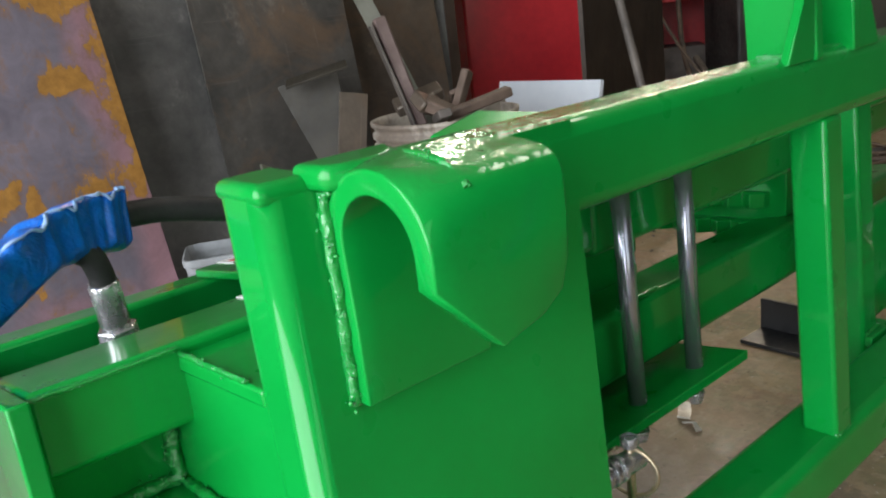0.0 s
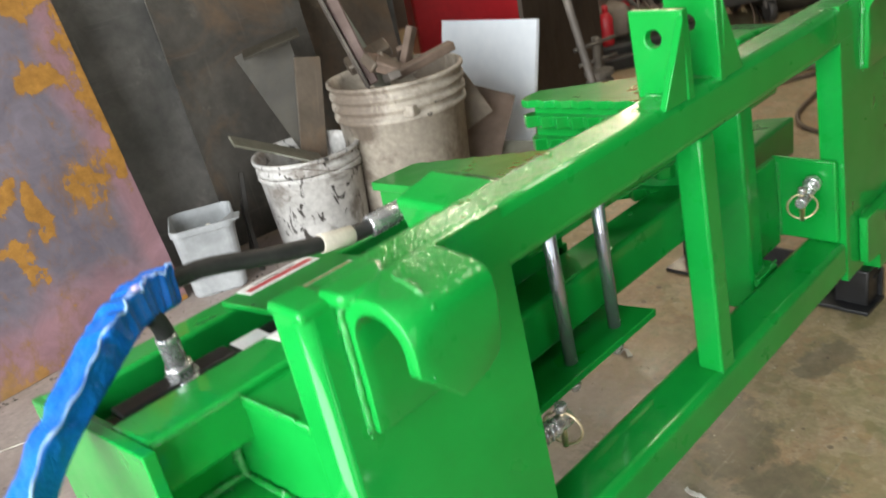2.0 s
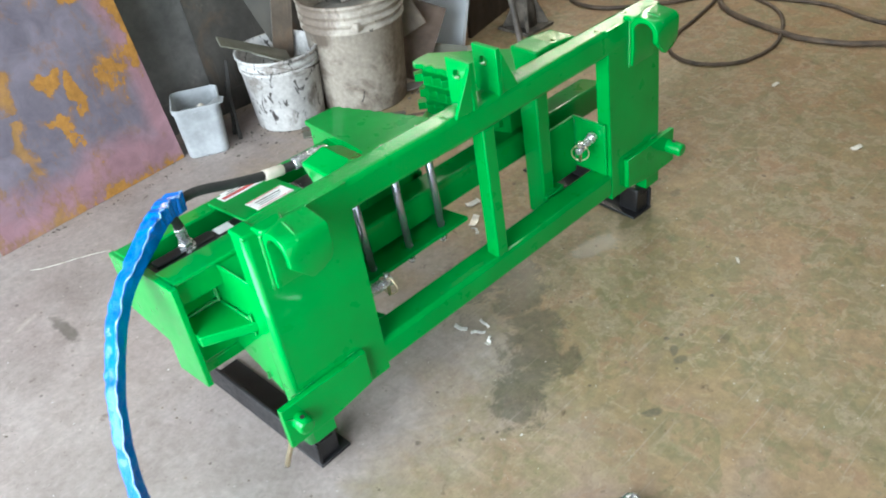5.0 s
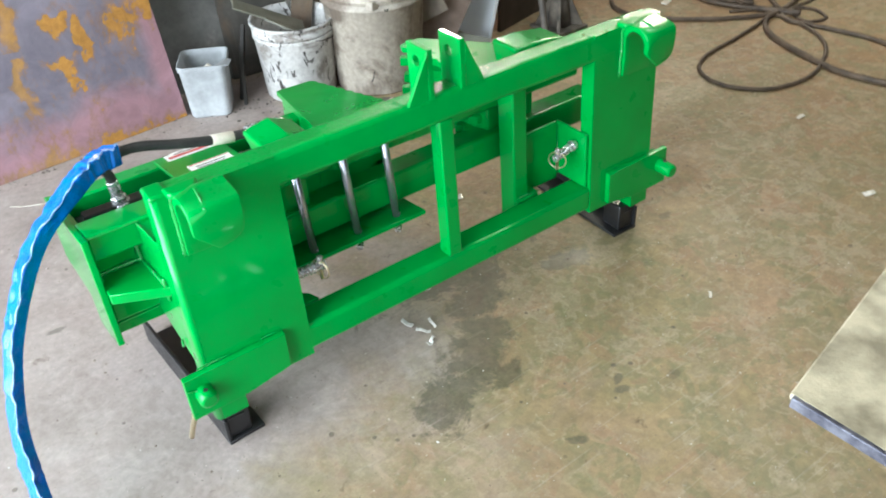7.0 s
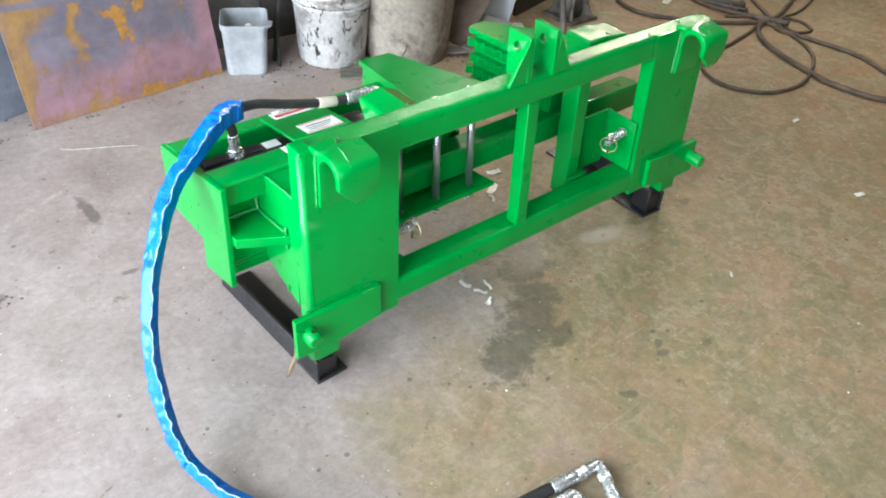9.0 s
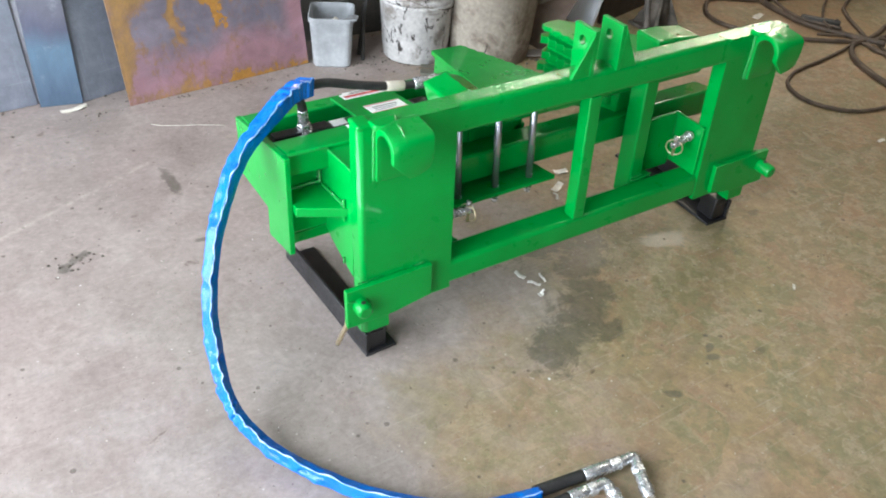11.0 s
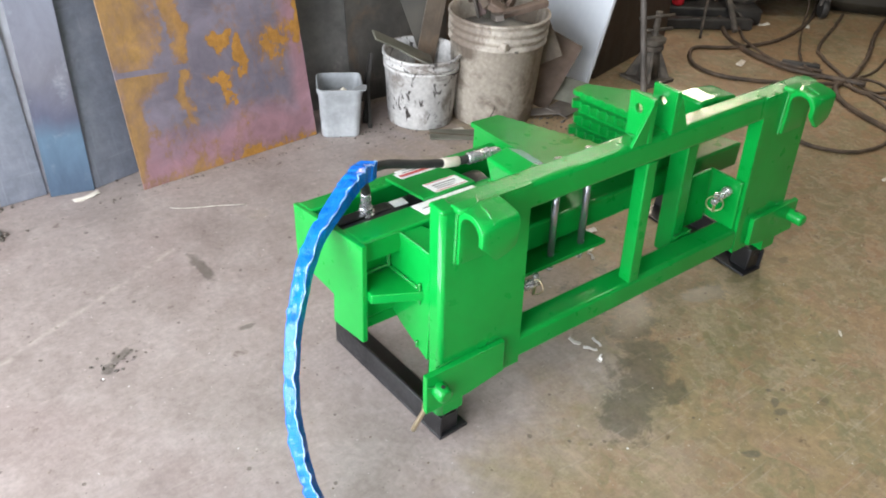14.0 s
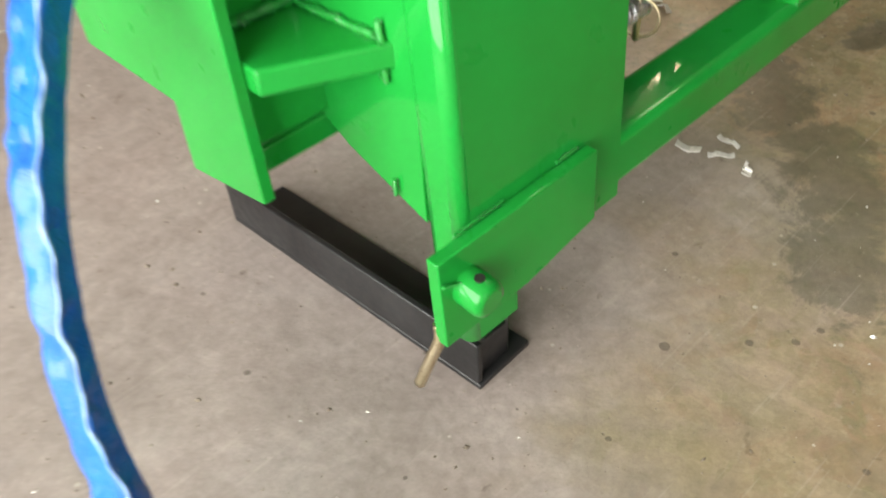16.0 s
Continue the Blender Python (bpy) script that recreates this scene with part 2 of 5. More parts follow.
    for cx, cy, rx, ry, turn, r in ((0.68, 0.03, 0.17, 0.09, 35, rag), (0.56, -0.1, 0.2, 0.1, 38, rag), (0.43, -0.18, 0.16, 0.08, 30, rag), (0.57, -0.2, 0.07, 0.04, 20, rag), (0.9, -0.01, 0.1, 0.05, -10, rag), (0.65, 0.14, 0.3, 0.1, 5, rag),
                                    (-0.106, 0.79, 0.11, 0.024, 92, rag2), (-0.38, 0.575, 0.05, 0.02, 25, rag2), (-0.42, 0.55, 0.03, 0.02, 60, rag2), (0.70, -0.37, 0.03, 0.016, -20, rag2), (0.715, -0.345, 0.024, 0.012, 30, rag2), (0.548, -0.405, 0.034, 0.016, -30, rag2),
                                    (-0.113, 0.513, 0.03, 0.013, 0, rag2), (-0.54, 1.13, 0.035, 0.025, 20, rag2), (0.945, -0.022, 0.03, 0.018, 0, rag2)):
        f = maths(nt, "ADD", blob(nt, x, y, cx, cy, rx, ry, turn), r)
        oil = f if oil is None else maths(nt, "MAXIMUM", oil, f)
    oil = ramp(nt, oil, [(0.28, (0, 0, 0)), (0.5, (0.8, 0.8, 0.8))])
    c = mix(nt, oil, c, mix(nt, 0.72, c, (0.055, 0.052, 0.038)))
    # a chalky scratch
    line = maths(nt, "ABSOLUTE", maths(nt, "SUBTRACT", maths(nt, "ADD", maths(nt, "MULTIPLY", x, 0.45), maths(nt, "MULTIPLY", mid, 0.03)), maths(nt, "SUBTRACT", y, 0.945)))
    line = maths(nt, "MULTIPLY", ramp(nt, line, [(0.0, (0.6, 0.6, 0.6)), (0.012, (0, 0, 0))]), maths(nt, "LESS_THAN", x, -0.13))
    c = mix(nt, maths(nt, "MULTIPLY", line, ramp(nt, noise_fac(nt, 25, 4), [(0.4, (0.1,) * 3), (0.6, (0.8,) * 3)])), c, (0.5, 0.44, 0.38))
    # coarse grain, pale scuffs and fine scratches
    grain = noise_fac(nt, 42, 5, 0.72, 0.3)
    c = mix(nt, 0.42, c, ramp(nt, grain, [(0.3, (0.3,) * 3), (0.72, (0.68,) * 3)]), "OVERLAY")
    scuff = maths(nt, "MULTIPLY", ramp(nt, noise_fac(nt, 9, 5, 0.7, 0.4), [(0.55, (0, 0, 0)), (0.7, (1, 1, 1))]), ramp(nt, noise_fac(nt, 130, 3, 0.6), [(0.56, (0, 0, 0)), (0.68, (0.5, 0.5, 0.5))]))
    c = mix(nt, scuff, c, (0.44, 0.385, 0.335))
    for way, turn in (((1.0, 26.0, 1.0), 0.6), ((1.0, 30.0, 1.0), -0.9)):
        lay = nt.nodes.new("ShaderNodeMapping")
        lay.inputs["Scale"].default_value = way
        lay.inputs["Rotation"].default_value = (0, 0, turn)
        nt.links.new(tc.outputs["Object"], lay.inputs[0])
        lines = ramp(nt, noise_fac(nt, 5.0, 2, 0.5, 0.25, vec=lay.outputs[0]), [(0.655, (0, 0, 0)), (0.7, (0.3, 0.3, 0.3))])
        c = mix(nt, maths(nt, "MULTIPLY", lines, grain), c, (0.47, 0.41, 0.36))
    speck = node(nt, "TexVoronoi", Scale=60.0, Randomness=1.0)
    nt.links.new(tc.outputs["Object"], speck.inputs["Vector"])
    spick = nt.nodes.new("ShaderNodeSeparateXYZ")
    nt.links.new(speck.outputs["Color"], spick.inputs[0])
    dots = maths(nt, "LESS_THAN", speck.outputs["Distance"], maths(nt, "MULTIPLY", maths(nt, "POWER", spick.outputs[1], 8.0), 0.16))
    c = mix(nt, maths(nt, "MULTIPLY", dots, 0.6), c, (0.52, 0.47, 0.41))
    spots = ramp(nt, noise_fac(nt, 21, 4, 0.6, 0.5), [(0.27, (0.42, 0.38, 0.34)), (0.33, (1, 1, 1))])
    c = mix(nt, 0.8, c, spots, "MULTIPLY")
    c = mix(nt, 0.32, c, ramp(nt, fine, [(0.25, (0.2,) * 3), (0.8, (0.76,) * 3)]), "OVERLAY")
    nt.links.new(c, p.inputs["Base Color"])
    rough = mix(nt, oil, ramp(nt, mid, [(0.3, (0.42,) * 3), (0.7, (0.65,) * 3)]), (0.3, 0.3, 0.3))
    nt.links.new(rough, p.inputs["Roughness"])
    n = bump(nt, fine, 0.16, 0.002)
    n = bump(nt, noise_fac(nt, 17, 4, 0.6), 0.12, 0.006, n)
    nt.links.new(bump(nt, noise_fac(nt, 250, 4), 0.26, 0.001, n), p.inputs["Normal"])
    return m


def rusty_sheet():
    """Steel sheet with blue mill scale, violet heat tint and flaking orange rust."""
    m, nt, p = material("rusted_steel_sheet", 0.55, 0.25)
    tc = nt.nodes.new("ShaderNodeTexCoord")
    sep = nt.nodes.new("ShaderNodeSeparateXYZ")
    nt.links.new(tc.outputs["Object"], sep.inputs[0])
    base = ramp(nt, noise_fac(nt, 6, 5, 0.6), [(0.3, (0.138, 0.122, 0.152)), (0.7, (0.215, 0.187, 0.225))])
    def add(a, b, op="ADD", clamp=False):
        k = nt.nodes.new("ShaderNodeMath")
        k.operation, k.use_clamp = op, clamp
        for s, v in zip(k.inputs, (a, b)):
            if isinstance(v, (int, float)):
                s.default_value = v
            else:
                nt.links.new(v, s)
        return k.outputs[0]
    wob = noise_fac(nt, 5, 4, 0.6)
    # violet tint rises from the foot and the right edge
    low = add(add(0.10, sep.outputs[2], "SUBTRACT"), add(wob, 0.35, "MULTIPLY"))
    right = add(add(sep.outputs[0], 0.52, "SUBTRACT"), add(wob, 0.12, "MULTIPLY"))
    tint = ramp(nt, add(add(low, add(right, 2.0, "MULTIPLY"), "MAXIMUM"), 4.5, "MULTIPLY"), [(0.45, (0, 0, 0)), (0.95, (1, 1, 1))])
    c = mix(nt, tint, base, (0.31, 0.175, 0.2))
    # rust: a band at the left edge, hanging runs in the middle, and along the foot
    run = noise_fac(nt, 9, 7, 0.7, 0.6, stretch=(1.0, 1.0, 0.5))
    spread = None
    wx = add(sep.outputs[0], add(add(noise_fac(nt, 11, 5, 0.6), 0.5, "SUBTRACT"), 0.16, "MULTIPLY"))
    wz = add(sep.outputs[2], add(add(noise_fac(nt, 8, 5, 0.6, 0.3, stretch=(1.3, 1.0, 0.8)), 0.5, "SUBTRACT"), 0.2, "MULTIPLY"))
    for cx, cz, rx, rz in ((0.05, 0.46, 0.13, 0.17), (0.06, 0.30, 0.1, 0.075), (0.03, 0.2, 0.055, 0.14), (0.0, 0.1, 0.04, 0.12), (0.2, 0.43, 0.045, 0.15), (0.188, 0.25, 0.032, 0.12), (0.32, 0.37, 0.055, 0.042), (0.385, 0.315, 0.028, 0.085),
                           (0.31, 0.268, 0.062, 0.038), (0.318, 0.215, 0.022, 0.065), (0.60, 0.38, 0.035, 0.14), (0.605, 0.53, 0.06, 0.2), (0.55, 0.73, 0.16, 0.075), (0.5, 0.57, 0.075, 0.045), (0.08, 0.8, 0.2, 0.25), (0.32, 0.98, 0.26, 0.24)):
        f = maths(nt, "MULTIPLY", maths(nt, "MAXIMUM", blob(nt, wx, wz, cx, cz, rx, rz, 0), 0.0), 1.9, clamp=True)
        spread = f if spread is None else maths(nt, "MAXIMUM", spread, f)
    fleck = maths(nt, "MULTIPLY", maths(nt, "MAXIMUM", blob(nt, sep.outputs[0], sep.outputs[2], 0.49, 0.34, 0.1, 0.085, 0), 0.0), 0.62)
    spread = maths(nt, "MAXIMUM", spread, fleck)
    groove = maths(nt, "ABSOLUTE", maths(nt, "ADD", maths(nt, "SUBTRACT", sep.outputs[2], 0.332), maths(nt, "MULTIPLY", sep.outputs[0], 0.08)))
    groove = maths(nt, "MULTIPLY", maths(nt, "LESS_THAN", groove, 0.008), maths(nt, "LESS_THAN", sep.outputs[0], 0.215))
    spread = maths(nt, "MULTIPLY", spread, maths(nt, "SUBTRACT", 1.0, groove))
    foot = add(add(add(0.05, sep.outputs[2], "SUBTRACT"), 5.0, "MULTIPLY"), 0.0, "MAXIMUM")
    rf = add(add(run, 0.13, "SUBTRACT"), add(add(spread, 0.42, "MULTIPLY"), foot, "MAXIMUM"))
    flakes = add(add(noise_fac(nt, 34, 6, 0.72, 0.4, stretch=(1.0, 1.0, 0.7)), 0.5, "SUBTRACT"), 0.85, "MULTIPLY")
    rf = add(rf, flakes)
    halo = ramp(nt, rf, [(0.42, (0, 0, 0)), (0.6, (0.75, 0.75, 0.75))])
    c = mix(nt, halo, c, (0.24, 0.135, 0.085))
    rust = ramp(nt, rf, [(0.58, (0, 0, 0)), (0.63, (1, 1, 1))])
    rcol = ramp(nt, noise_fac(nt, 40, 5, 0.7), [(0.3, (0.29, 0.135, 0.03)), (0.7, (0.47, 0.235, 0.05))])
    # the broad field at one side is only a soft brown-ochre wash
    wash = maths(nt, "MULTIPLY", maths(nt, "SUBTRACT", 0.29, sep.outputs[0]), 7.0, clamp=True)
    wash = maths(nt, "MULTIPLY", wash, maths(nt, "LESS_THAN", sep.outputs[2], 0.75))
    rcol = mix(nt, maths(nt, "MULTIPLY", wash, 0.92), rcol, ramp(nt, noise_fac(nt, 10, 5, 0.65, 0.6, stretch=(1.6, 1.0, 0.7)), [(0.3, (0.17, 0.108, 0.07)), (0.5, (0.285, 0.17, 0.068)), (0.7, (0.41, 0.235, 0.07))]))
    soft = ramp(nt, rf, [(0.46, (0, 0, 0)), (0.82, (0.95, 0.95, 0.95))])
    c = mix(nt, mix(nt, wash, rust, soft), c, rcol)
    c = mix(nt, 0.5, c, ramp(nt, noise_fac(nt, 14, 6, 0.7, 0.8), [(0.3, (0.3,) * 3), (0.7, (0.7,) * 3)]), "OVERLAY")
    nt.links.new(c, p.inputs["Base Color"])
    nt.links.new(bump(nt, rust, 0.15, 0.002), p.inputs["Normal"])
    return m


def blue_strip():
    m, nt, p = material("blue_tinted_strip", 0.4, 0.35)
    tc = nt.nodes.new("ShaderNodeTexCoord")
    sep = nt.nodes.new("ShaderNodeSeparateXYZ")
    nt.links.new(tc.outputs["Object"], sep.inputs[0])
    w = nt.nodes.new("ShaderNodeMath")
    w.operation = "MULTIPLY_ADD"
    nt.links.new(noise_fac(nt, 5, 3), w.inputs[0])
    w.inputs[1].default_value = 0.16
    nt.links.new(sep.outputs[2], w.inputs[2])
    c = ramp(nt, w.outputs[0], [(0.1, (0.065, 0.1, 0.15)), (0.25, (0.085, 0.14, 0.2)), (0.31, (0.075, 0.078, 0.115)), (0.4, (0.13, 0.128, 0.152)), (0.8, (0.135, 0.148, 0.185))])
    c = mix(nt, 0.45, c, ramp(nt, noise_fac(nt, 13, 6, 0.7, 0.6, stretch=(1, 1, 0.4)), [(0.3, (0.28,) * 3), (0.7, (0.72,) * 3)]), "OVERLAY")
    rub = ramp(nt, noise_fac(nt, 8, 5, 0.7, 0.4), [(0.56, (0, 0, 0)), (0.72, (0.5,) * 3)])
    c = mix(nt, maths(nt, "MULTIPLY", rub, ramp(nt, noise_fac(nt, 60, 4, 0.7), [(0.4, (0.2,) * 3), (0.62, (1, 1, 1))])), c, (0.4, 0.42, 0.46))
    nt.links.new(c, p.inputs["Base Color"])
    return m


FLOOR_MAT = concrete()
RUSTY = rusty_sheet()


def scuffed_sheet(name, a, b, scuff, rust=0.0):
    """Dark steel sheet with soft clouds, pale rubbed smears and fine scratches."""
    m, nt, p = material(name, 0.45, 0.3, a)
    c = ramp(nt, noise_fac(nt, 3.2, 6, 0.62, 0.6), [(0.32, a), (0.68, b)])
    c = mix(nt, 0.45, c, ramp(nt, noise_fac(nt, 26, 6, 0.72, 0.3), [(0.3, (0.28,) * 3), (0.72, (0.7,) * 3)]), "OVERLAY")
    if rust:
        c = mix(nt, ramp(nt, noise_fac(nt, 4.5, 5, 0.65, 0.9), [(0.5, (0, 0, 0)), (0.66, (rust,) * 3)]), c, (0.19, 0.115, 0.066))
    smear = noise_fac(nt, 7, 5, 0.7, 0.5, stretch=(1.0, 1.0, 0.55))
    c = mix(nt, maths(nt, "MULTIPLY", ramp(nt, smear, [(0.57, (0, 0, 0)), (0.7, (0.6,) * 3)]), ramp(nt, noise_fac(nt, 70, 4, 0.7), [(0.4, (0.2,) * 3), (0.62, (1, 1, 1))])), c, scuff)
    for way in ((1.0, 1.0, 30.0), (22.0, 1.0, 1.0)):
        lines = ramp(nt, noise_fac(nt, 4.0, 2, 0.5, 0.3, stretch=way), [(0.66, (0, 0, 0)), (0.72, (0.13,) * 3)])
        c = mix(nt, lines, c, scuff)
    nt.links.new(c, p.inputs["Base Color"])
    nt.links.new(ramp(nt, smear, [(0.35, (0.36,) * 3), (0.65, (0.58,) * 3)]), p.inputs["Roughness"])
    nt.links.new(bump(nt, noise_fac(nt, 40, 4), 0.05), p.inputs["Normal"])
    return m


BLUE_STEEL = scuffed_sheet("blue_mill_scale_steel", (0.14, 0.155, 0.192), (0.25, 0.266, 0.312), (0.42, 0.44, 0.48))
GREY_STEEL = scuffed_sheet("grey_steel_sheet", (0.1, 0.098, 0.095), (0.2, 0.19, 0.178), (0.34, 0.32, 0.3))
BROWN_STEEL = scuffed_sheet("brown_steel_sheet", (0.075, 0.058, 0.045), (0.16, 0.125, 0.095), (0.26, 0.21, 0.16), 0.5)
SCRAP = varied("scrap_steel", (0.07, 0.06, 0.052), (0.17, 0.145, 0.125), 9, (0.5, 0.75), metal=0.2, bumps=0.1)
SCRAP_RUST = varied("scrap_rusty_steel", (0.085, 0.058, 0.043), (0.18, 0.125, 0.095), 12, (0.6, 0.85), metal=0.1, bumps=0.15)
def pail_material(name, pale, dirt, streak_at, dirt_from, dirt_scale=8.5):
    m, nt, p = material(name, 0.6)
    c = ramp(nt, noise_fac(nt, 11, 5, 0.6), [(0.3, tuple(v * 0.72 for v in pale)), (0.65, pale)])
    d = noise_fac(nt, dirt_scale, 6, 0.66, 0.5)
    c = mix(nt, ramp(nt, d, [(dirt_from, (0, 0, 0)), (dirt_from + 0.1, (0.9, 0.9, 0.9))]), c, dirt)
    s = noise_fac(nt, 32, 5, 0.6, 1.2, stretch=(1.0, 1.0, 0.45))
    c = mix(nt, ramp(nt, s, [(streak_at, (1, 1, 1)), (streak_at + 0.04, (0, 0, 0))]), c, (0.035, 0.03, 0.027))
    c = mix(nt, 0.4, c, ramp(nt, noise_fac(nt, 70, 4), [(0.3, (0.28,) * 3), (0.7, (0.7,) * 3)]), "OVERLAY")
    nt.links.new(c, p.inputs["Base Color"])
    nt.links.new(bump(nt, d, 0.25, 0.004), p.inputs["Normal"])
    return m


PAIL = pail_material("paint_splashed_pail", (0.53, 0.515, 0.5), (0.19, 0.165, 0.145), 0.37, 0.53)
PAIL_DIRTY = pail_material("dirty_plastic_pail", (0.42, 0.37, 0.31), (0.14, 0.108, 0.083), 0.29, 0.46, 4.5)
TUB = varied("translucent_dirty_tub", (0.24, 0.25, 0.258), (0.38, 0.392, 0.405), 9, (0.35, 0.55), bumps=0.08)
FILL = varied("grey_sludge", (0.16, 0.155, 0.145), (0.3, 0.29, 0.27), 18, (0.6, 0.8), bumps=0.4)
WHITE_BOARD = varied("white_laminate", (0.68, 0.72, 0.77), (0.76, 0.79, 0.83), 3, (0.3, 0.45), bumps=0.02)
RED_PAINT = varied("red_enamel", (0.42, 0.012, 0.02), (0.55, 0.02, 0.028), 4, (0.3, 0.45), bumps=0.04, coat=0.2)
DARK = varied("dark_oily_steel", (0.015, 0.014, 0.013), (0.05, 0.045, 0.04), 8, (0.4, 0.65), metal=0.2, bumps=0.12)
WALL_MAT = varied("dark_wall", (0.045, 0.041, 0.037), (0.095, 0.086, 0.078), 3, (0.7, 0.85), bumps=0.1)
CEIL_MAT = varied("painted_roof_sheet", (0.3, 0.29, 0.27), (0.4, 0.385, 0.36), 2, (0.6, 0.8), bumps=0.05)
CABLE = varied("dusty_cable", (0.04, 0.026, 0.017), (0.105, 0.07, 0.044), 20, (0.55, 0.75), bumps=0.1)
BENCH_TOP = varied("galvanised_bench_sheet", (0.2, 0.17, 0.11), (0.5, 0.44, 0.31), 24, (0.4, 0.62), metal=0.15, bumps=0.2, fine=90)
BENCH_EDGE = varied("worn_steel_edge", (0.03, 0.03, 0.045), (0.17, 0.17, 0.2), 45, (0.35, 0.6), metal=0.5, bumps=0.3)
BLUE_PAINT = varied("dull_blue_paint", (0.04, 0.07, 0.11), (0.07, 0.11, 0.16), 6, (0.45, 0.6), bumps=0.05)
CHIP = varied("aluminium_offcut", (0.48, 0.46, 0.42), (0.74, 0.72, 0.68), 40, (0.3, 0.5), metal=0.4, bumps=0.2)
CARD = varied("pale_scrap", (0.55, 0.5, 0.42), (0.7, 0.66, 0.58), 30, (0.6, 0.8), bumps=0.1)

BLUE_STRIP = blue_strip()
PALE_STEEL = varied("pale_scuffed_steel", (0.15, 0.145, 0.165), (0.36, 0.37, 0.4), 9, (0.35, 0.55), metal=0.3, bumps=0.06, fine=40, stretch=(1, 1, 0.3))
RUST_GREY = varied("pinkish_rusted_sheet", (0.10, 0.085, 0.085), (0.2, 0.13, 0.12), 4, (0.45, 0.65), metal=0.2, bumps=0.06, fine=35)
DARK_SHEET = scuffed_sheet("oily_black_sheet", (0.048, 0.046, 0.042), (0.12, 0.108, 0.095), (0.27, 0.235, 0.2), 0.55)
BROWN_DARK = scuffed_sheet("dark_brown_paint", (0.034, 0.024, 0.018), (0.07, 0.05, 0.037), (0.12, 0.095, 0.075))
DUSTY = varied("dusty_dark_iron", (0.04, 0.034, 0.028), (0.13, 0.108, 0.085), 22, (0.6, 0.85), metal=0.1, bumps=0.2)
RED_DARK = varied("dusty_dark_red", (0.13, 0.013, 0.014), (0.2, 0.025, 0.022), 5, (0.5, 0.7), bumps=0.05)
SCRAP_OLIVE = varied("olive_grey_steel", (0.10, 0.10, 0.075), (0.18, 0.175, 0.14), 10, (0.45, 0.7), metal=0.2, bumps=0.08)
SCRAP_PINK = varied("reddish_grey_steel", (0.13, 0.088, 0.078), (0.22, 0.16, 0.145), 12, (0.55, 0.75), metal=0.1, bumps=0.1)
SCRAP_TAN = varied("tan_dusty_steel", (0.13, 0.1, 0.075), (0.24, 0.195, 0.15), 12, (0.6, 0.85), bumps=0.12)
OLIVE_DARK = varied("dark_olive_sheet", (0.018, 0.015, 0.01), (0.042, 0.035, 0.024), 9, (0.5, 0.7), metal=0.1, bumps=0.08)
GRIT = varied("dark_grit", (0.09, 0.07, 0.05), (0.26, 0.21, 0.16), 30, (0.7, 0.9), bumps=0)

# ---- mesh helpers ----
def link(name, bm, mat, parent=None, label="", smooth=False):
    bmesh.ops.recalc_face_normals(bm, faces=bm.faces)
    me = bpy.data.meshes.new(name)
    bm.to_mesh(me)
    bm.free()
    me.materials.append(mat)
    if smooth:
        for f in me.polygons:
            f.use_smooth = len(f.vertices) <= 4
    ob = new(name, me)
    if parent is not None:
        ob.parent = parent
    if label:
        ob["label"] = label
    return ob


def part(name, bm, mat, parent, label="", smooth=False):
    return link(name, bm, mat, parent, label, smooth)


def thing(name, label, category, group="", at=(0, 0, 0)):
    ob = new(name)
    ob.location = at
    ob.empty_display_size = 0.05
    return tagged(ob, label, category, group)


def bevel(bm, r, seg=2, angle=40):
    edges = [e for e in bm.edges if len(e.link_faces) == 2 and e.calc_face_angle(0) > radians(angle)]
    if r > 0 and edges:
        out = bmesh.ops.bevel(bm, geom=edges, offset=r, segments=seg, affect="EDGES", profile=0.5, clamp_overlap=True)
        for f in out["faces"]:
            f.smooth = True
    return bm


def box(x0, x1, y0, y1, z0, z1, r=0.002, seg=2, m=None, bm=None):
    b = bmesh.new()
    bmesh.ops.create_cube(b, size=1)
    for v in b.verts:
        v.co = Vector(((x0 + x1) / 2 + v.co.x * (x1 - x0), (y0 + y1) / 2 + v.co.y * (y1 - y0), (z0 + z1) / 2 + v.co.z * (z1 - z0)))
    bevel(b, r, seg)
    if m is not None:
        b.transform(m)
    return join(bm, b)


def join(a, b):
    if a is None:
        return b
    me = bpy.data.meshes.new("tmp")
    b.to_mesh(me)
    b.free()
    a.from_mesh(me)
    bpy.data.meshes.remove(me)
    return a


def prism(outline, lo, hi, axis="y", r=0.002, holes=(), seg=2, m=None, bm=None):
    """A plate of the outline, a list of (u, v), from lo to hi along the axis; u, v are the other two axes in order. holes: (u, v, radius)."""
    b = bmesh.new()
    def put(u, v, w):
        return {"x": (w, u, v), "y": (u, w, v), "z": (u, v, w)}[axis]
    rings = [outline] + [[(hu + hr * math.cos(a * math.tau / 16), hv + hr * math.sin(a * math.tau / 16)) for a in range(16)] for hu, hv, hr in holes]
    for w in (lo, hi):
        edges = []
        for ring in rings:
            vs = [b.verts.new(put(u, v, w)) for u, v in ring]
            edges += [b.edges.new((vs[i], vs[i - 1])) for i in range(len(vs))]
        bmesh.ops.triangle_fill(b, use_beauty=True, use_dissolve=True, edges=edges)
    b.verts.ensure_lookup_table()
    n = len(b.verts) // 2
    base = 0
    for ring in rings:
        k = len(ring)
        for i in range(k):
            j = (i + 1) % k
            b.faces.new([b.verts[base + i], b.verts[base + j], b.verts[n + base + j], b.verts[n + base + i]])
        base += k
    bmesh.ops.recalc_face_normals(b, faces=b.faces)
    bevel(b, r, seg)
    if m is not None:
        b.transform(m)
    return join(bm, b)


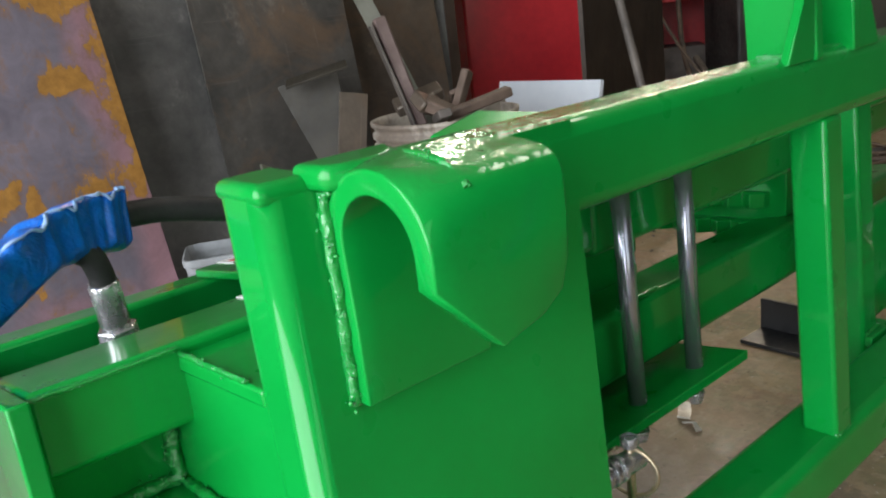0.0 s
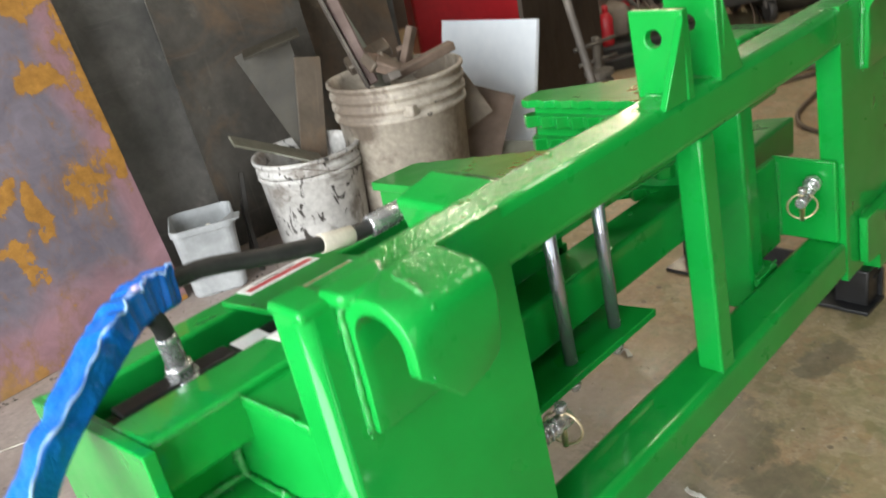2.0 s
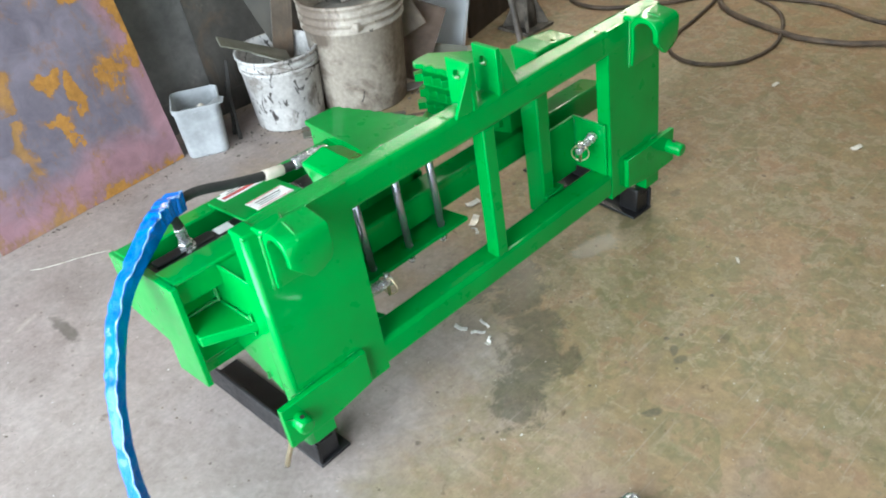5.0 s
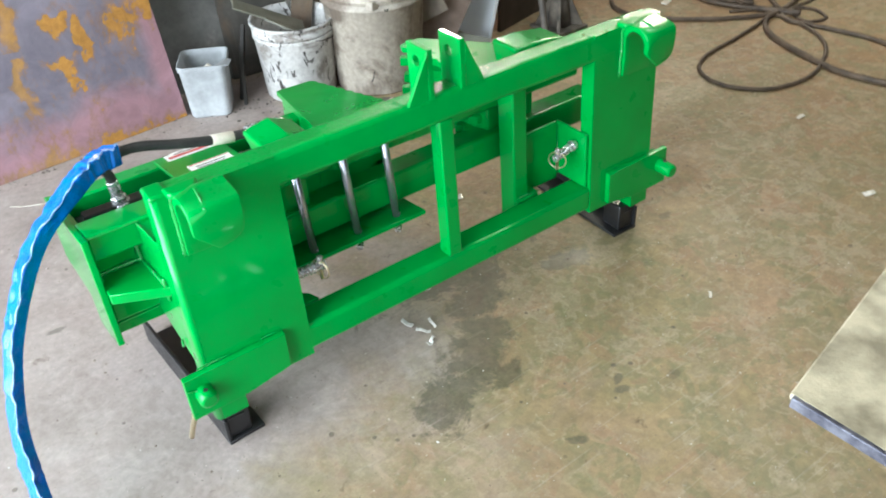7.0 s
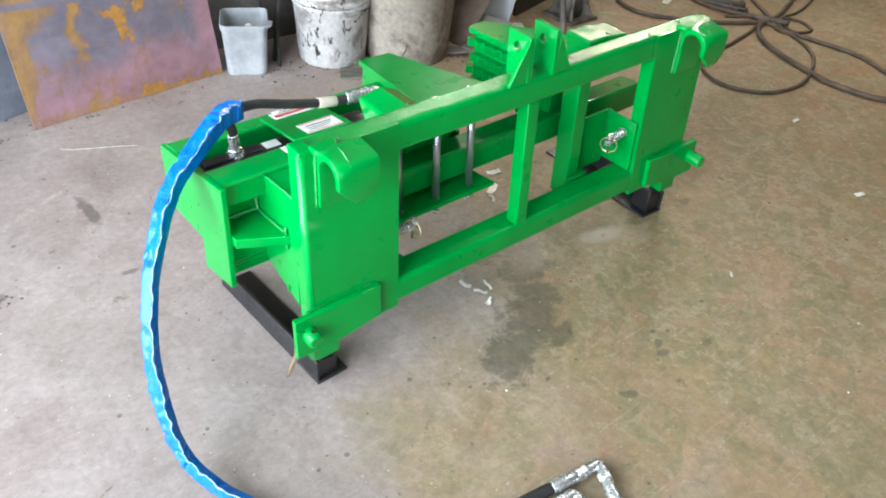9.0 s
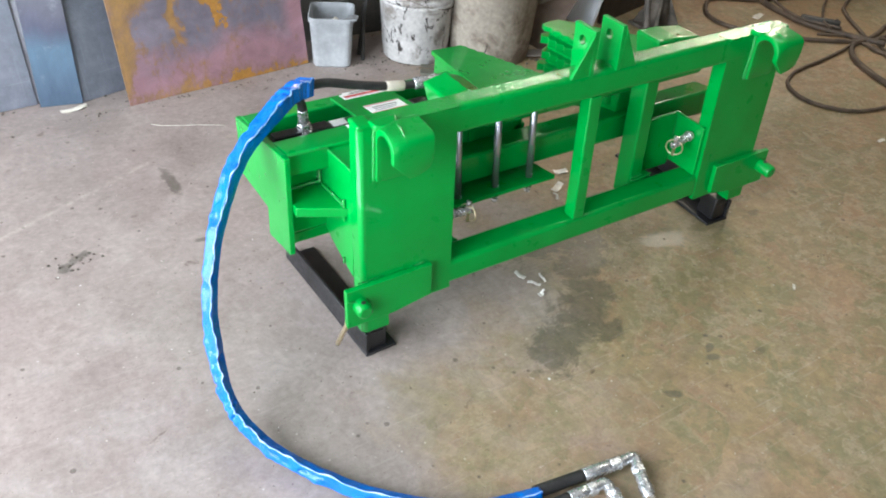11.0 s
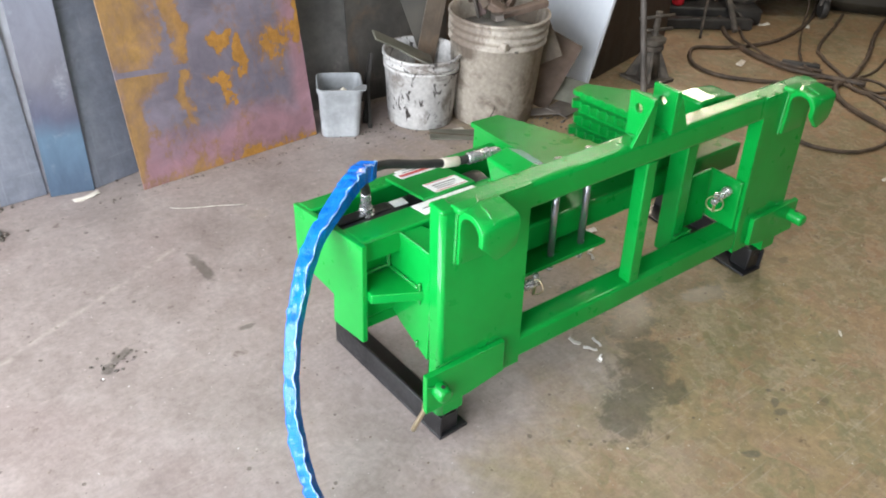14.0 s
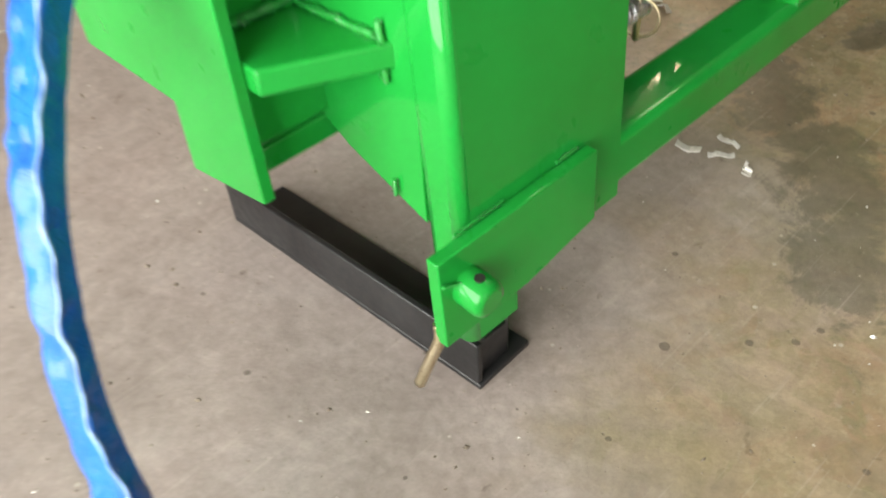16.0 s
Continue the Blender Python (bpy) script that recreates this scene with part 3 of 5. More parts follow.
def cyl(p0, p1, r0, r1=None, n=16, bev=0.0, bm=None):
    p0, p1 = Vector(p0), Vector(p1)
    b = bmesh.new()
    bmesh.ops.create_cone(b, cap_ends=True, segments=n, radius1=r0, radius2=r0 if r1 is None else r1, depth=(p1 - p0).length)
    bevel(b, bev, 2, 50)
    q = Vector((0, 0, 1)).rotation_difference((p1 - p0).normalized()).to_matrix().to_4x4()
    b.transform(Matrix.Translation((p0 + p1) / 2) @ q)
    return join(bm, b)


def spline(pts, n=8):
    P = [Vector(p) for p in pts]
    P = [2 * P[0] - P[1]] + P + [2 * P[-1] - P[-2]]
    out = []
    for i in range(1, len(P) - 2):
        a, b, c, d = P[i - 1:i + 3]
        for k in range(n):
            t = k / n
            out.append(0.5 * (2 * b + (c - a) * t + (2 * a - 5 * b + 4 * c - d) * t * t + (3 * b - a - 3 * c + d) * t ** 3))
    out.append(P[-2])
    return out


def sweep(path, radius, n=12, flat=1.0, ripple=None, caps=True, bm=None):
    """A tube along the points; flat squeezes it along its own side axis; ripple(i, a) scales the radius."""
    b = bmesh.new()
    rings = []
    up = Vector((0, 0, 1))
    side = None
    for i, p in enumerate(path):
        d = (path[min(i + 1, len(path) - 1)] - path[max(i - 1, 0)]).normalized()
        if side is None:
            side = d.cross(up)
            if side.length < 0.2:
                side = d.cross(Vector((1, 0, 0)))
        side = (side - d * side.dot(d)).normalized()
        oth = d.cross(side)
        ring = []
        for k in range(n):
            a = k * math.tau / n
            rr = (radius(i) if callable(radius) else radius) * (ripple(i, a) if ripple else 1)
            ring.append(b.verts.new(p + side * math.cos(a) * rr + oth * math.sin(a) * rr * flat))
        rings.append(ring)
    for r0, r1 in zip(rings, rings[1:]):
        for k in range(n):
            b.faces.new((r0[k], r0[(k + 1) % n], r1[(k + 1) % n], r1[k]))
    if caps:
        b.faces.new(rings[0])
        b.faces.new(rings[-1])
    return join(bm, b)


def lathe(profile, n=32, m=None, bm=None, wobble=0.0):
    """Revolves a list of (radius, height) about z."""
    b = bmesh.new()
    rings = []
    for r, z in profile:
        rings.append([b.verts.new((r * (1 + wobble * math.sin(3 * k * math.tau / n + z * 9)) * math.cos(k * math.tau / n), r * math.sin(k * math.tau / n), z)) for k in range(n)])
    for r0, r1 in zip(rings, rings[1:]):
        for k in range(n):
            b.faces.new((r0[k], r0[(k + 1) % n], r1[(k + 1) % n], r1[k]))
    b.faces.new(rings[0])
    b.faces.new(rings[-1])
    if m is not None:
        b.transform(m)
    return join(bm, b)


def ico():
    b = bmesh.new()
    bmesh.ops.create_icosphere(b, subdivisions=1, radius=1)
    b.verts.ensure_lookup_table()
    out = [v.co.copy() for v in b.verts], [[v.index for v in f.verts] for f in b.faces]
    b.free()
    return out


ICO = ico()


def weld(points, r=0.006, seed=0, bm=None):
    """A run of weld along the points: a thin core under a ragged crust of small molten lumps."""
    rnd = random.Random(seed)
    line = []
    for a, c in zip(points, points[1:]):
        a, c = Vector(a), Vector(c)
        k = max(3, int((c - a).length / 0.0012))
        line += [a.lerp(c, i / k) for i in range(k)]
    line.append(Vector(points[-1]))
    b = sweep(line, r * 0.43, 10, 1.0, lambda i, a: 1 + 0.45 * noise.noise(Vector((i * 0.17 + seed, 1.5 * math.cos(a), 1.5 * math.sin(a)))) + 0.2 * noise.noise(Vector((i * 0.5 + seed, 3 * math.cos(a), 3 * math.sin(a)))), True, bm)
    for i, q in enumerate(line):
        broad = 0.75 + 0.5 * noise.noise(Vector((i * 0.11, seed * 1.7, 0.0)))
        for _ in range(1 if i % 3 else 2):
            p = q + Vector((rnd.gauss(0, 1), rnd.gauss(0, 1), rnd.gauss(0, 1))) * r * 0.32 * broad
            size = r * rnd.uniform(0.09, 0.25) * broad
            turn = Euler((rnd.uniform(0, 6), rnd.uniform(0, 6), rnd.uniform(0, 6))).to_matrix()
            long = rnd.uniform(1.0, 1.9)
            vs = [b.verts.new(p + turn @ Vector((v.x * long, v.y, v.z)) * size) for v in ICO[0]]
            for f in ICO[1]:
                b.faces.new([vs[m] for m in f])
    return b


# ---- the place ----
def structure(name, bm, mat, label):
    return tagged(link(name, bm, mat), label, kind="structure")


floor = structure("floor", box(-3.6, 4.6, -3.8, 3.4, -0.12, 0.0, 0), FLOOR_MAT, "stained concrete workshop floor, brown and greenish film with warm light painted in")
# the gap only makes room for the added lamp behind the hook glare
wn_ = box(-2.8, 2.97, 3.4, 3.6, 0, 3.4, 0)
box(2.97, 3.49, 3.4, 3.6, 0, 1.94, 0, bm=wn_)
box(2.97, 3.49, 3.4, 3.6, 2.34, 3.4, 0, bm=wn_)
box(3.49, 4.6, 3.4, 3.6, 0, 3.4, 0, bm=wn_)
structure("wall_north", wn_, WALL_MAT, "dark workshop back wall with an opening for an added glint lamp")
# the two gaps only make room for the added glint lamps
we = box(4.6, 4.8, -3.8, 2.33, 0, 3.4, 0)
box(4.6, 4.8, 2.77, 3.6, 0, 3.4, 0, bm=we)
box(4.6, 4.8, 2.33, 2.77, 0, 1.84, 0, bm=we)
box(4.6, 4.8, 2.33, 2.77, 2.2, 2.68, 0, bm=we)
box(4.6, 4.8, 2.33, 2.77, 3.12, 3.4, 0, bm=we)
structure("wall_east", we, WALL_MAT, "dark workshop side wall with two openings for added glint lamps")
ws = box(-2.3, -2.1, 1.22, 3.6, 0, 3.4, 0)
box(-2.3, -2.1, -3.8, -1.8, 0, 3.4, 0, bm=ws)
box(-2.3, -2.1, -1.8, 1.22, 2.47, 3.4, 0, bm=ws)
structure("wall_west", ws, WALL_MAT, "dark wall beside the open workshop door")
# the gap in this wall only lets the added fill lamp through
wv = box(-3.8, -2.32, -4.0, -3.8, 0, 3.4, 0)
box(0.32, 4.8, -4.0, -3.8, 0, 3.4, 0, bm=wv)
box(-2.32, 0.32, -4.0, -3.8, 2.62, 3.4, 0, bm=wv)
structure("wall_south", wv, WALL_MAT, "dark wall with an opening for an added fill lamp")
# unseen roof; its two gaps only serve the added overhead lamps
ce = box(-3.8, 4.8, -4.0, -0.62, 3.4, 3.5, 0)
box(-3.8, 4.8, 0.62, 2.75, 3.4, 3.5, 0, bm=ce)
box(-3.8, 4.8, 3.15, 3.6, 3.4, 3.5, 0, bm=ce)
box(-3.8, 4.0, 2.75, 3.15, 3.4, 3.5, 0, bm=ce)
box(4.4, 4.8, 2.75, 3.15, 3.4, 3.5, 0, bm=ce)
box(-3.8, 2.63, -0.62, 0.62, 3.4, 3.5, 0, bm=ce)
box(3.17, 4.8, -0.62, 0.62, 3.4, 3.5, 0, bm=ce)
structure("ceiling", ce, CEIL_MAT, "unseen pale roof sheeting with two openings for added lamps")

# ---- the tree puller ----
puller = thing("tree_puller", "glossy green steel tree puller attachment on black skids", "tractor attachment")
LEAN_M = Matrix(((1, 0, 0, 0), (0, 1, 0.0526, -0.0247), (0, 0, 1, 0), (0, 0, 0, 1)))
PITCH = Matrix(((1, 0, 0, 0), (0, 1, 0, 0), (0, -0.14, 1, 0.014), (0, 0, 0, 1)))


def front(name, bm, mat=GREEN, label="", parent=None, smooth=False):
    """A part of the front frame, which leans back a little."""
    bm.transform(LEAN_M)
    return part(name, bm, mat, parent or puller, label, smooth)


def rear(name, bm, mat=GREEN, label="", parent=None, smooth=False):
    """A part of the rear body, whose top falls away to the back."""
    bm.transform(PITCH)
    return part(name, bm, mat, parent or puller, label, smooth)


def bead(points, r, seed, parent, lean=None):
    b = weld(points, r * 0.9, seed)
    if lean is not None:
        b.transform(lean)
    return part("weld_bead", b, GREEN_BEAD, parent, "", True)


def side_plate(outline, depth, round_x, r):
    """A plate whose outer upright edge is rounded and whose other edges are only eased."""
    b = prism(outline, 0.0, depth, r=0)
    edges = [e for e in b.edges if all(abs(v.co.x - round_x) < 1e-4 for v in e.verts) and abs(e.verts[0].co.z - e.verts[1].co.z) > 0.01]
    out = bmesh.ops.bevel(b, geom=edges, offset=r, segments=6, affect="EDGES", profile=0.5, clamp_overlap=True)
    for f in out["faces"]:
        f.smooth = True
    top = max(v.co.z for v in b.verts)
    lip = [e for e in b.edges if all(abs(v.co.z - top) < 1e-4 and abs(v.co.y) < 1e-4 for v in e.verts)]
    out = bmesh.ops.bevel(b, geom=lip, offset=0.01, segments=4, affect="EDGES", profile=0.5, clamp_overlap=True)
    for f in out["faces"]:
        f.smooth = True
    return b


near = front("side_plate", side_plate([(0.039, 0.072), (0.098, 0.072), (0.098, 0.114), (0.242, 0.114), (0.242, 0.5245), (0.039, 0.5245)], 0.042, 0.039, 0.011))
far = front("side_plate", side_plate([(1.148, 0.072), (1.092, 0.072), (1.092, 0.114), (0.954, 0.114), (0.954, 0.5245), (1.148, 0.5245)], 0.034, 1.148, 0.005))
for plate in (near, far):
    plate.data.materials.append(GREEN_LUMPY)
    for f in plate.data.polygons:
        if f.normal.z > 0.9:
            f.material_index = 1
front("top_cap", box(0.0385, 0.072, -0.0005, 0.041, 0.52, 0.5305, 0.005, 3), parent=near)

tb = box(0.056, 1.14, -0.0002, 0.051, 0.467, 0.5249, 0.011, 4)
top_beam = front("top_beam", tb, GREEN, "square top tube with weld spatter under the paint on top")
top_beam.data.materials.append(GREEN_LUMPY)
for f in top_beam.data.polygons:
    if f.normal.z > 0.9:
        f.material_index = 1
bottom_beam = front("bottom_beam", box(0.232, 0.958, 0.0005, 0.062, 0.122, 0.178, 0.010, 4))
post = front("post", box(0.564, 0.596, 0.001, 0.034, 0.176, 0.470, 0.004, 3))
bead([(0.564, 0.002, 0.179), (0.596, 0.002, 0.179), (0.597, 0.034, 0.179)], 0.004, 7, post, LEAN_M)
bead([(0.24, 0.012, 0.18), (0.24, 0.055, 0.18), (0.24, 0.058, 0.22)], 0.004, 8, bottom_beam, LEAN_M)
bead([(0.952, 0.01, 0.18), (0.952, 0.055, 0.18)], 0.004, 9, bottom_beam, LEAN_M)
bead([(0.56, 0.048, 0.465), (0.46, 0.05, 0.464), (0.36, 0.05, 0.464)], 0.003, 10, top_beam, LEAN_M)


def hook(dx):
    """Rolled hook: a leg on the plate, an arch, and a broad lip with a pointed lower edge."""
    R, T, n = 0.036, 0.0115, 24
    cy, cz = -0.034, 0.498
    stations = [(0.0, 0.486), (0.012, 0.474), (0.034, 0.452), (0.060, 0.458), (0.074, 0.466), (0.079, 0.48), (0.0805, 0.497)]
    b = bmesh.new()
    outer, inner = [], []

    def arch(k, radius, power):
        c, d = math.cos(k * math.pi / n), math.sin(k * math.pi / n)
        y = cy + radius * math.copysign(abs(c) ** power, c)
        return y, cz + radius * abs(d) ** power + 0.19 * (1.0 - power) * (y - cy) * d

    for sx, low in stations:
        x = dx + sx
        power = 1.0 - 0.58 * min(1.0, sx / 0.022)
        o = [(0.0, 0.42), (0.0, 0.46)] + [arch(k, R, power) for k in range(n + 1)]
        i = [(-T, 0.42), (-T, 0.46)] + [arch(k, R - T, power) for k in range(n + 1)]
        low = min(low, cz - 0.001)
        o.append((cy - R, low))
        i.append((cy - R + T, low))
        outer.append([b.verts.new((x, y, z)) for y, z in o])
        inner.append([b.verts.new((x, y, z)) for y, z in i])
    m = len(outer[0])
    for s in range(len(stations) - 1):
        for k in range(m - 1):
            b.faces.new((outer[s][k], outer[s][k + 1], outer[s + 1][k + 1], outer[s + 1][k]))
            b.faces.new((inner[s][k], inner[s + 1][k], inner[s + 1][k + 1], inner[s][k + 1]))
        for k in (0, m - 1):
            b.faces.new((outer[s][k], outer[s + 1][k], inner[s + 1][k], inner[s][k]))
    for s in (0, -1):
        for k in range(m - 1):
            b.faces.new((outer[s][k], outer[s][k + 1], inner[s][k + 1], inner[s][k]))
    bmesh.ops.recalc_face_normals(b, faces=b.faces)
    return bevel(b, 0.0012, 2, 50)


for dx in (0.069, 1.030):
    h = part("hook", hook(dx), GREEN, puller)
    h.data.materials.append(GREEN_ROLLED)
    for f in h.data.polygons:
        f.use_smooth = True
        if f.normal.z > 0.72:
            f.material_index = 1
    bead([(dx - 0.0015, -0.003, 0.42), (dx - 0.0015, -0.002, 0.5), (dx - 0.0005, -0.001, 0.522)], 0.0078, 3, h)
    bead([(dx + 0.078, -0.05, 0.5275), (dx + 0.080, -0.028, 0.532), (dx + 0.081, -0.004, 0.522)], 0.0036, 5, h)
    tab = prism([(dx - 0.007, 0.014), (dx - 0.005, -0.01), (dx + 0.003, -0.0155), (dx + 0.022, -0.0165), (dx + 0.04, -0.008), (dx + 0.05, 0.014)], 0.5225, 0.5345, "z", r=0.0042, seg=4)
    part("top_tab", tab, GREEN, h)
    bead([(dx + 0.026, -0.066, 0.523), (dx + 0.028, -0.05, 0.5325), (dx + 0.032, -0.022, 0.5345)], 0.005, 17, h)

brk = [(0.0, 0.112), (0.0, 0.2), (0.19, 0.2), (0.19, 0.126), (0.1, 0.112)]
for mirror in (0, 1):
    o = [(1.19 - u if mirror else u, v) for u, v in brk]
    f = front("pin_plate", prism(o, -0.0135, -0.001, r=0.0015))
    px = 1.168 if mirror else 0.028
    q = part("pin", cyl((px, -0.056 if not mirror else -0.07, 0.160), (px, -0.012, 0.163), 0.0165, n=24, bev=0.006), GREEN, f, "", True)
    # solid dark disc stands for the shade inside the cross hole
    part("hole_shade", cyl((px, -0.043, 0.1755), (px, -0.043, 0.1785), 0.0045, n=12), DARK, q, "dark disc for the shade in the cross hole")
    s = -1 if mirror else 1
    for a, c, seed in ((0.03, 0.085, 5), (0.15, 0.178, 6)):
        x0 = 1.19 if mirror else 0.0
        bead([(x0 + s * a, -0.0155, 0.2025), (x0 + s * c, -0.0155, 0.2025)], 0.0038, seed, f)
bead([(0.002, -0.03, 0.178), (0.02, -0.032, 0.172)], 0.004, 12, near)
# the spring clip that hangs at the pin plate
part("clip", sweep(spline([(0.006, -0.018, 0.126), (0.003, -0.02, 0.11), (-0.004, -0.012, 0.08), (-0.009, -0.004, 0.052)], 6), 0.0052, 10), BRASS, puller, "bare steel spring clip", True)

# clevis ears on the top tube
for x, s in ((0.552, -1), (0.622, 1)):
    ear = prism([(0.0, 0.52), (0.06, 0.52), (0.066, 0.612), (0.004, 0.612)], x - 0.006, x + 0.006, "x", r=0.0015, holes=[(0.038, 0.583, 0.0095)])
    e = part("clevis_ear", ear, GREEN, puller)
    part("gusset", prism([(x + s * 0.0062, 0.521), (x + s * 0.05, 0.521), (x + s * 0.0062, 0.606)], 0.002, 0.010, "y", r=0.001), GREEN, e)
    bead([(x + s * 0.012, 0.014, 0.525), (x + s * 0.012, 0.048, 0.525)], 0.0045, 13, e)
    bead([(x - s * 0.009, 0.01, 0.525), (x - s * 0.009, 0.048, 0.525)], 0.004, 14, e)

# rear body: two rails in front, one behind, and the plates across them
front_rail = rear("front_rail", box(-0.045, 0.40, 0.118, 0.19, 0.388, 0.437, 0.005, 3))
low_rail = rear("slide_rail", box(-0.045, 1.12, 0.130, 0.2, 0.25, 0.318, 0.007, 3))
upper_rail = rear("upper_rail", box(0.4005, 1.035, 0.12, 0.175, 0.380, 0.432, 0.008, 4))
bead([(0.58, 0.1205, 0.381), (0.74, 0.1205, 0.381)], 0.004, 60, upper_rail)
bead([(0.26, 0.1295, 0.318), (0.34, 0.1295, 0.318)], 0.005, 61, low_rail)
bead([(0.44, 0.1295, 0.318), (0.5, 0.1295, 0.318)], 0.005, 62, low_rail)
rear("lower_channel", box(-0.0449, 0.259, 0.134, 0.196, 0.224, 0.2485, 0.003))
rear("rail_web", box(-0.045, 0.36, 0.150, 0.186, 0.31, 0.392, 0.002))
rear_rail = rear("rear_rail", box(-0.05, 0.5, 0.296, 0.346, 0.335, 0.437, 0.005, 3))
cross = rear("cross_plate", box(0.138, 0.266, 0.186, 0.32, 0.4375, 0.4445, 0.0015))
rear("cross_plate", box(-0.046, -0.036, 0.186, 0.3, 0.34, 0.43, 0.002))
end_outline = [(0.102, 0.438), (0.352, 0.435), (0.347, 0.305), (0.205, 0.285), (0.207, 0.218), (0.1, 0.222)]
end_p = rear("end_plate", prism(end_outline, -0.056, -0.045, "x", r=0.0015))
bead([(-0.043, 0.116, 0.432), (0.034, 0.116, 0.432)], 0.0035, 20, front_rail)
bead([(-0.042, 0.146, 0.381), (0.028, 0.146, 0.381)], 0.012, 21, front_rail)
bead([(-0.043, 0.142, 0.38), (-0.043, 0.135, 0.35), (-0.043, 0.126, 0.338)], 0.010, 22, end_p)
# gusset wall and shelf between the rails and the near side plate
SLANT = Matrix(((1, -0.06, 0, 0.0195), (0, 1, 0, 0), (0, 0, 1, 0), (0, 0, 0, 1)))
gus = part("gusset_wall", prism([(0.028, 0.425), (0.118, 0.424), (0.15, 0.405), (0.15, 0.25), (0.11, 0.222), (0.028, 0.182)], 0.024, 0.032, "x", r=0.0012, m=SLANT), GREEN, puller)
part("gusset_top", prism([(0.0345, 0.121), (0.0405, 0.036), (0.105, 0.036), (0.085, 0.121)], 0.4165, 0.4265, "z", r=0.002), GREEN, puller)
shelf = part("gusset_shelf", prism([(-0.0449, 0.088), (0.046, 0.043), (0.046, 0.15), (-0.0449, 0.15)], 0.316, 0.337, "z", r=0.003, seg=3), GREEN, puller)
bead([(0.031, 0.147, 0.4), (0.031, 0.148, 0.37), (0.031, 0.146, 0.342)], 0.0115, 23, gus)
bead([(-0.04, 0.148, 0.341), (0.0, 0.148, 0.342), (0.03, 0.147, 0.342)], 0.0105, 24, shelf)
bead([(0.032, 0.14, 0.341), (0.034, 0.1, 0.340), (0.037, 0.06, 0.339)], 0.008, 25, shelf)
bead([(0.036, 0.055, 0.352), (0.037, 0.052, 0.33), (0.037, 0.053, 0.305)], 0.007, 26, shelf)
bead([(0.040, 0.05, 0.428), (0.036, 0.118, 0.428)], 0.004, 27, gus)
bead([(0.036, 0.056, 0.2), (0.037, 0.056, 0.215)], 0.005, 28, gus)

# lower flange that the clamp rods pass
rear("lower_flange", prism([(0.26, 0.078), (0.575, 0.078), (0.575, 0.19), (0.26, 0.19)], 0.226, 0.236, "z", r=0.0015))
rear("flange_web", box(0.26, 0.53, 0.196, 0.206, 0.236, 0.43, 0.002))
for x in (0.332, 0.43, 0.522):
    bolt = part("clamp_rod", cyl((x - 0.022, 0.098, 0.4565), (x, 0.105, 0.222), 0.0082, n=16), ROD, puller, "bright steel clamp rod", True)
    part("rod_thread", lathe([(0.0074 if k % 2 else 0.0083, -k * 0.0016) for k in range(16)], 12, Matrix.Translation((x - 0.001, 0.1045, 0.244))), ZINC, bolt, "threaded zinc end")
    part("rod_nut", cyl((x, 0.105, 0.2085), (x, 0.105, 0.196), 0.0095, 0.006, n=12, bev=0.001), ZINC, bolt)

strap = part("clamp_strap", box(0.335, 0.58, 0.056, 0.116, 0.456, 0.4675, 0.002), GREEN, puller)
for x in (0.400, 0.488):
    part("bolt_head", cyl((x, 0.092, 0.470), (x, 0.092, 0.487), 0.0135, n=6, bev=0.002), ZINC, strap, "zinc-plated hexagon head")
    part("washer", cyl((x, 0.092, 0.4677), (x, 0.092, 0.4705), 0.0165, n=20, bev=0.0008), ZINC, strap, "", True)

# moving jaw with a toothed cap
def toothed(p0, p1, k, depth, side):
    p0, p1 = Vector(p0), Vector(p1)
    nrm = Vector((-(p1 - p0).y, (p1 - p0).x)).normalized() * side
    out = []
    for j in range(2 * k + 1):
        q = p0.lerp(p1, j / (2 * k)) + nrm * (depth if j % 2 else 0.0)
        out.append((q.x, q.y))
    return out


cap = toothed((0.536, 0.436), (0.575, 0.16), 9, 0.005, 1) + [(0.575, 0.075), (0.30, 0.075), (0.30, 0.14), (0.398, 0.16), (0.452, 0.432)]
TIP = Matrix(((1, 0, 0, 0), (0, 1, 0, 0), (-0.04, 0, 1, 0.019), (0, 0, 0, 1)))
jaw = rear("moving_jaw", prism(cap, 0.447, 0.459, "z", r=0.0012, m=TIP))
rear("jaw_cheek", prism([(0.408, 0.19), (0.458, 0.425), (0.466, 0.425), (0.418, 0.19)], 0.32, 0.4465, "z", r=0.001), parent=jaw)
rear("jaw_core", prism([(0.46, 0.2), (0.478, 0.41), (0.528, 0.41), (0.56, 0.2)], 0.27, 0.4465, "z", r=0.002), parent=jaw)
for lay in range(4):
    z = 0.412 - 0.036 * lay
    rear("tooth_plate", prism(toothed((0.531, 0.43), (0.568, 0.2), 8, 0.006, 1) + [(0.54, 0.2), (0.5, 0.42)], z, z + 0.022, "z", r=0.0008), parent=jaw)
ear_block = part("guide_block", prism([(0.268, 0.45), (0.25, 0.508), (0.30, 0.5185), (0.345, 0.5), (0.345, 0.45)], 0.056, 0.146, "y", r=0.007, seg=4), GREEN, puller)
bead([(0.27, 0.148, 0.452), (0.34, 0.148, 0.452)], 0.006, 30, ear_block)
bead([(0.2615, 0.06, 0.452), (0.2615, 0.144, 0.452)], 0.006, 31, ear_block)

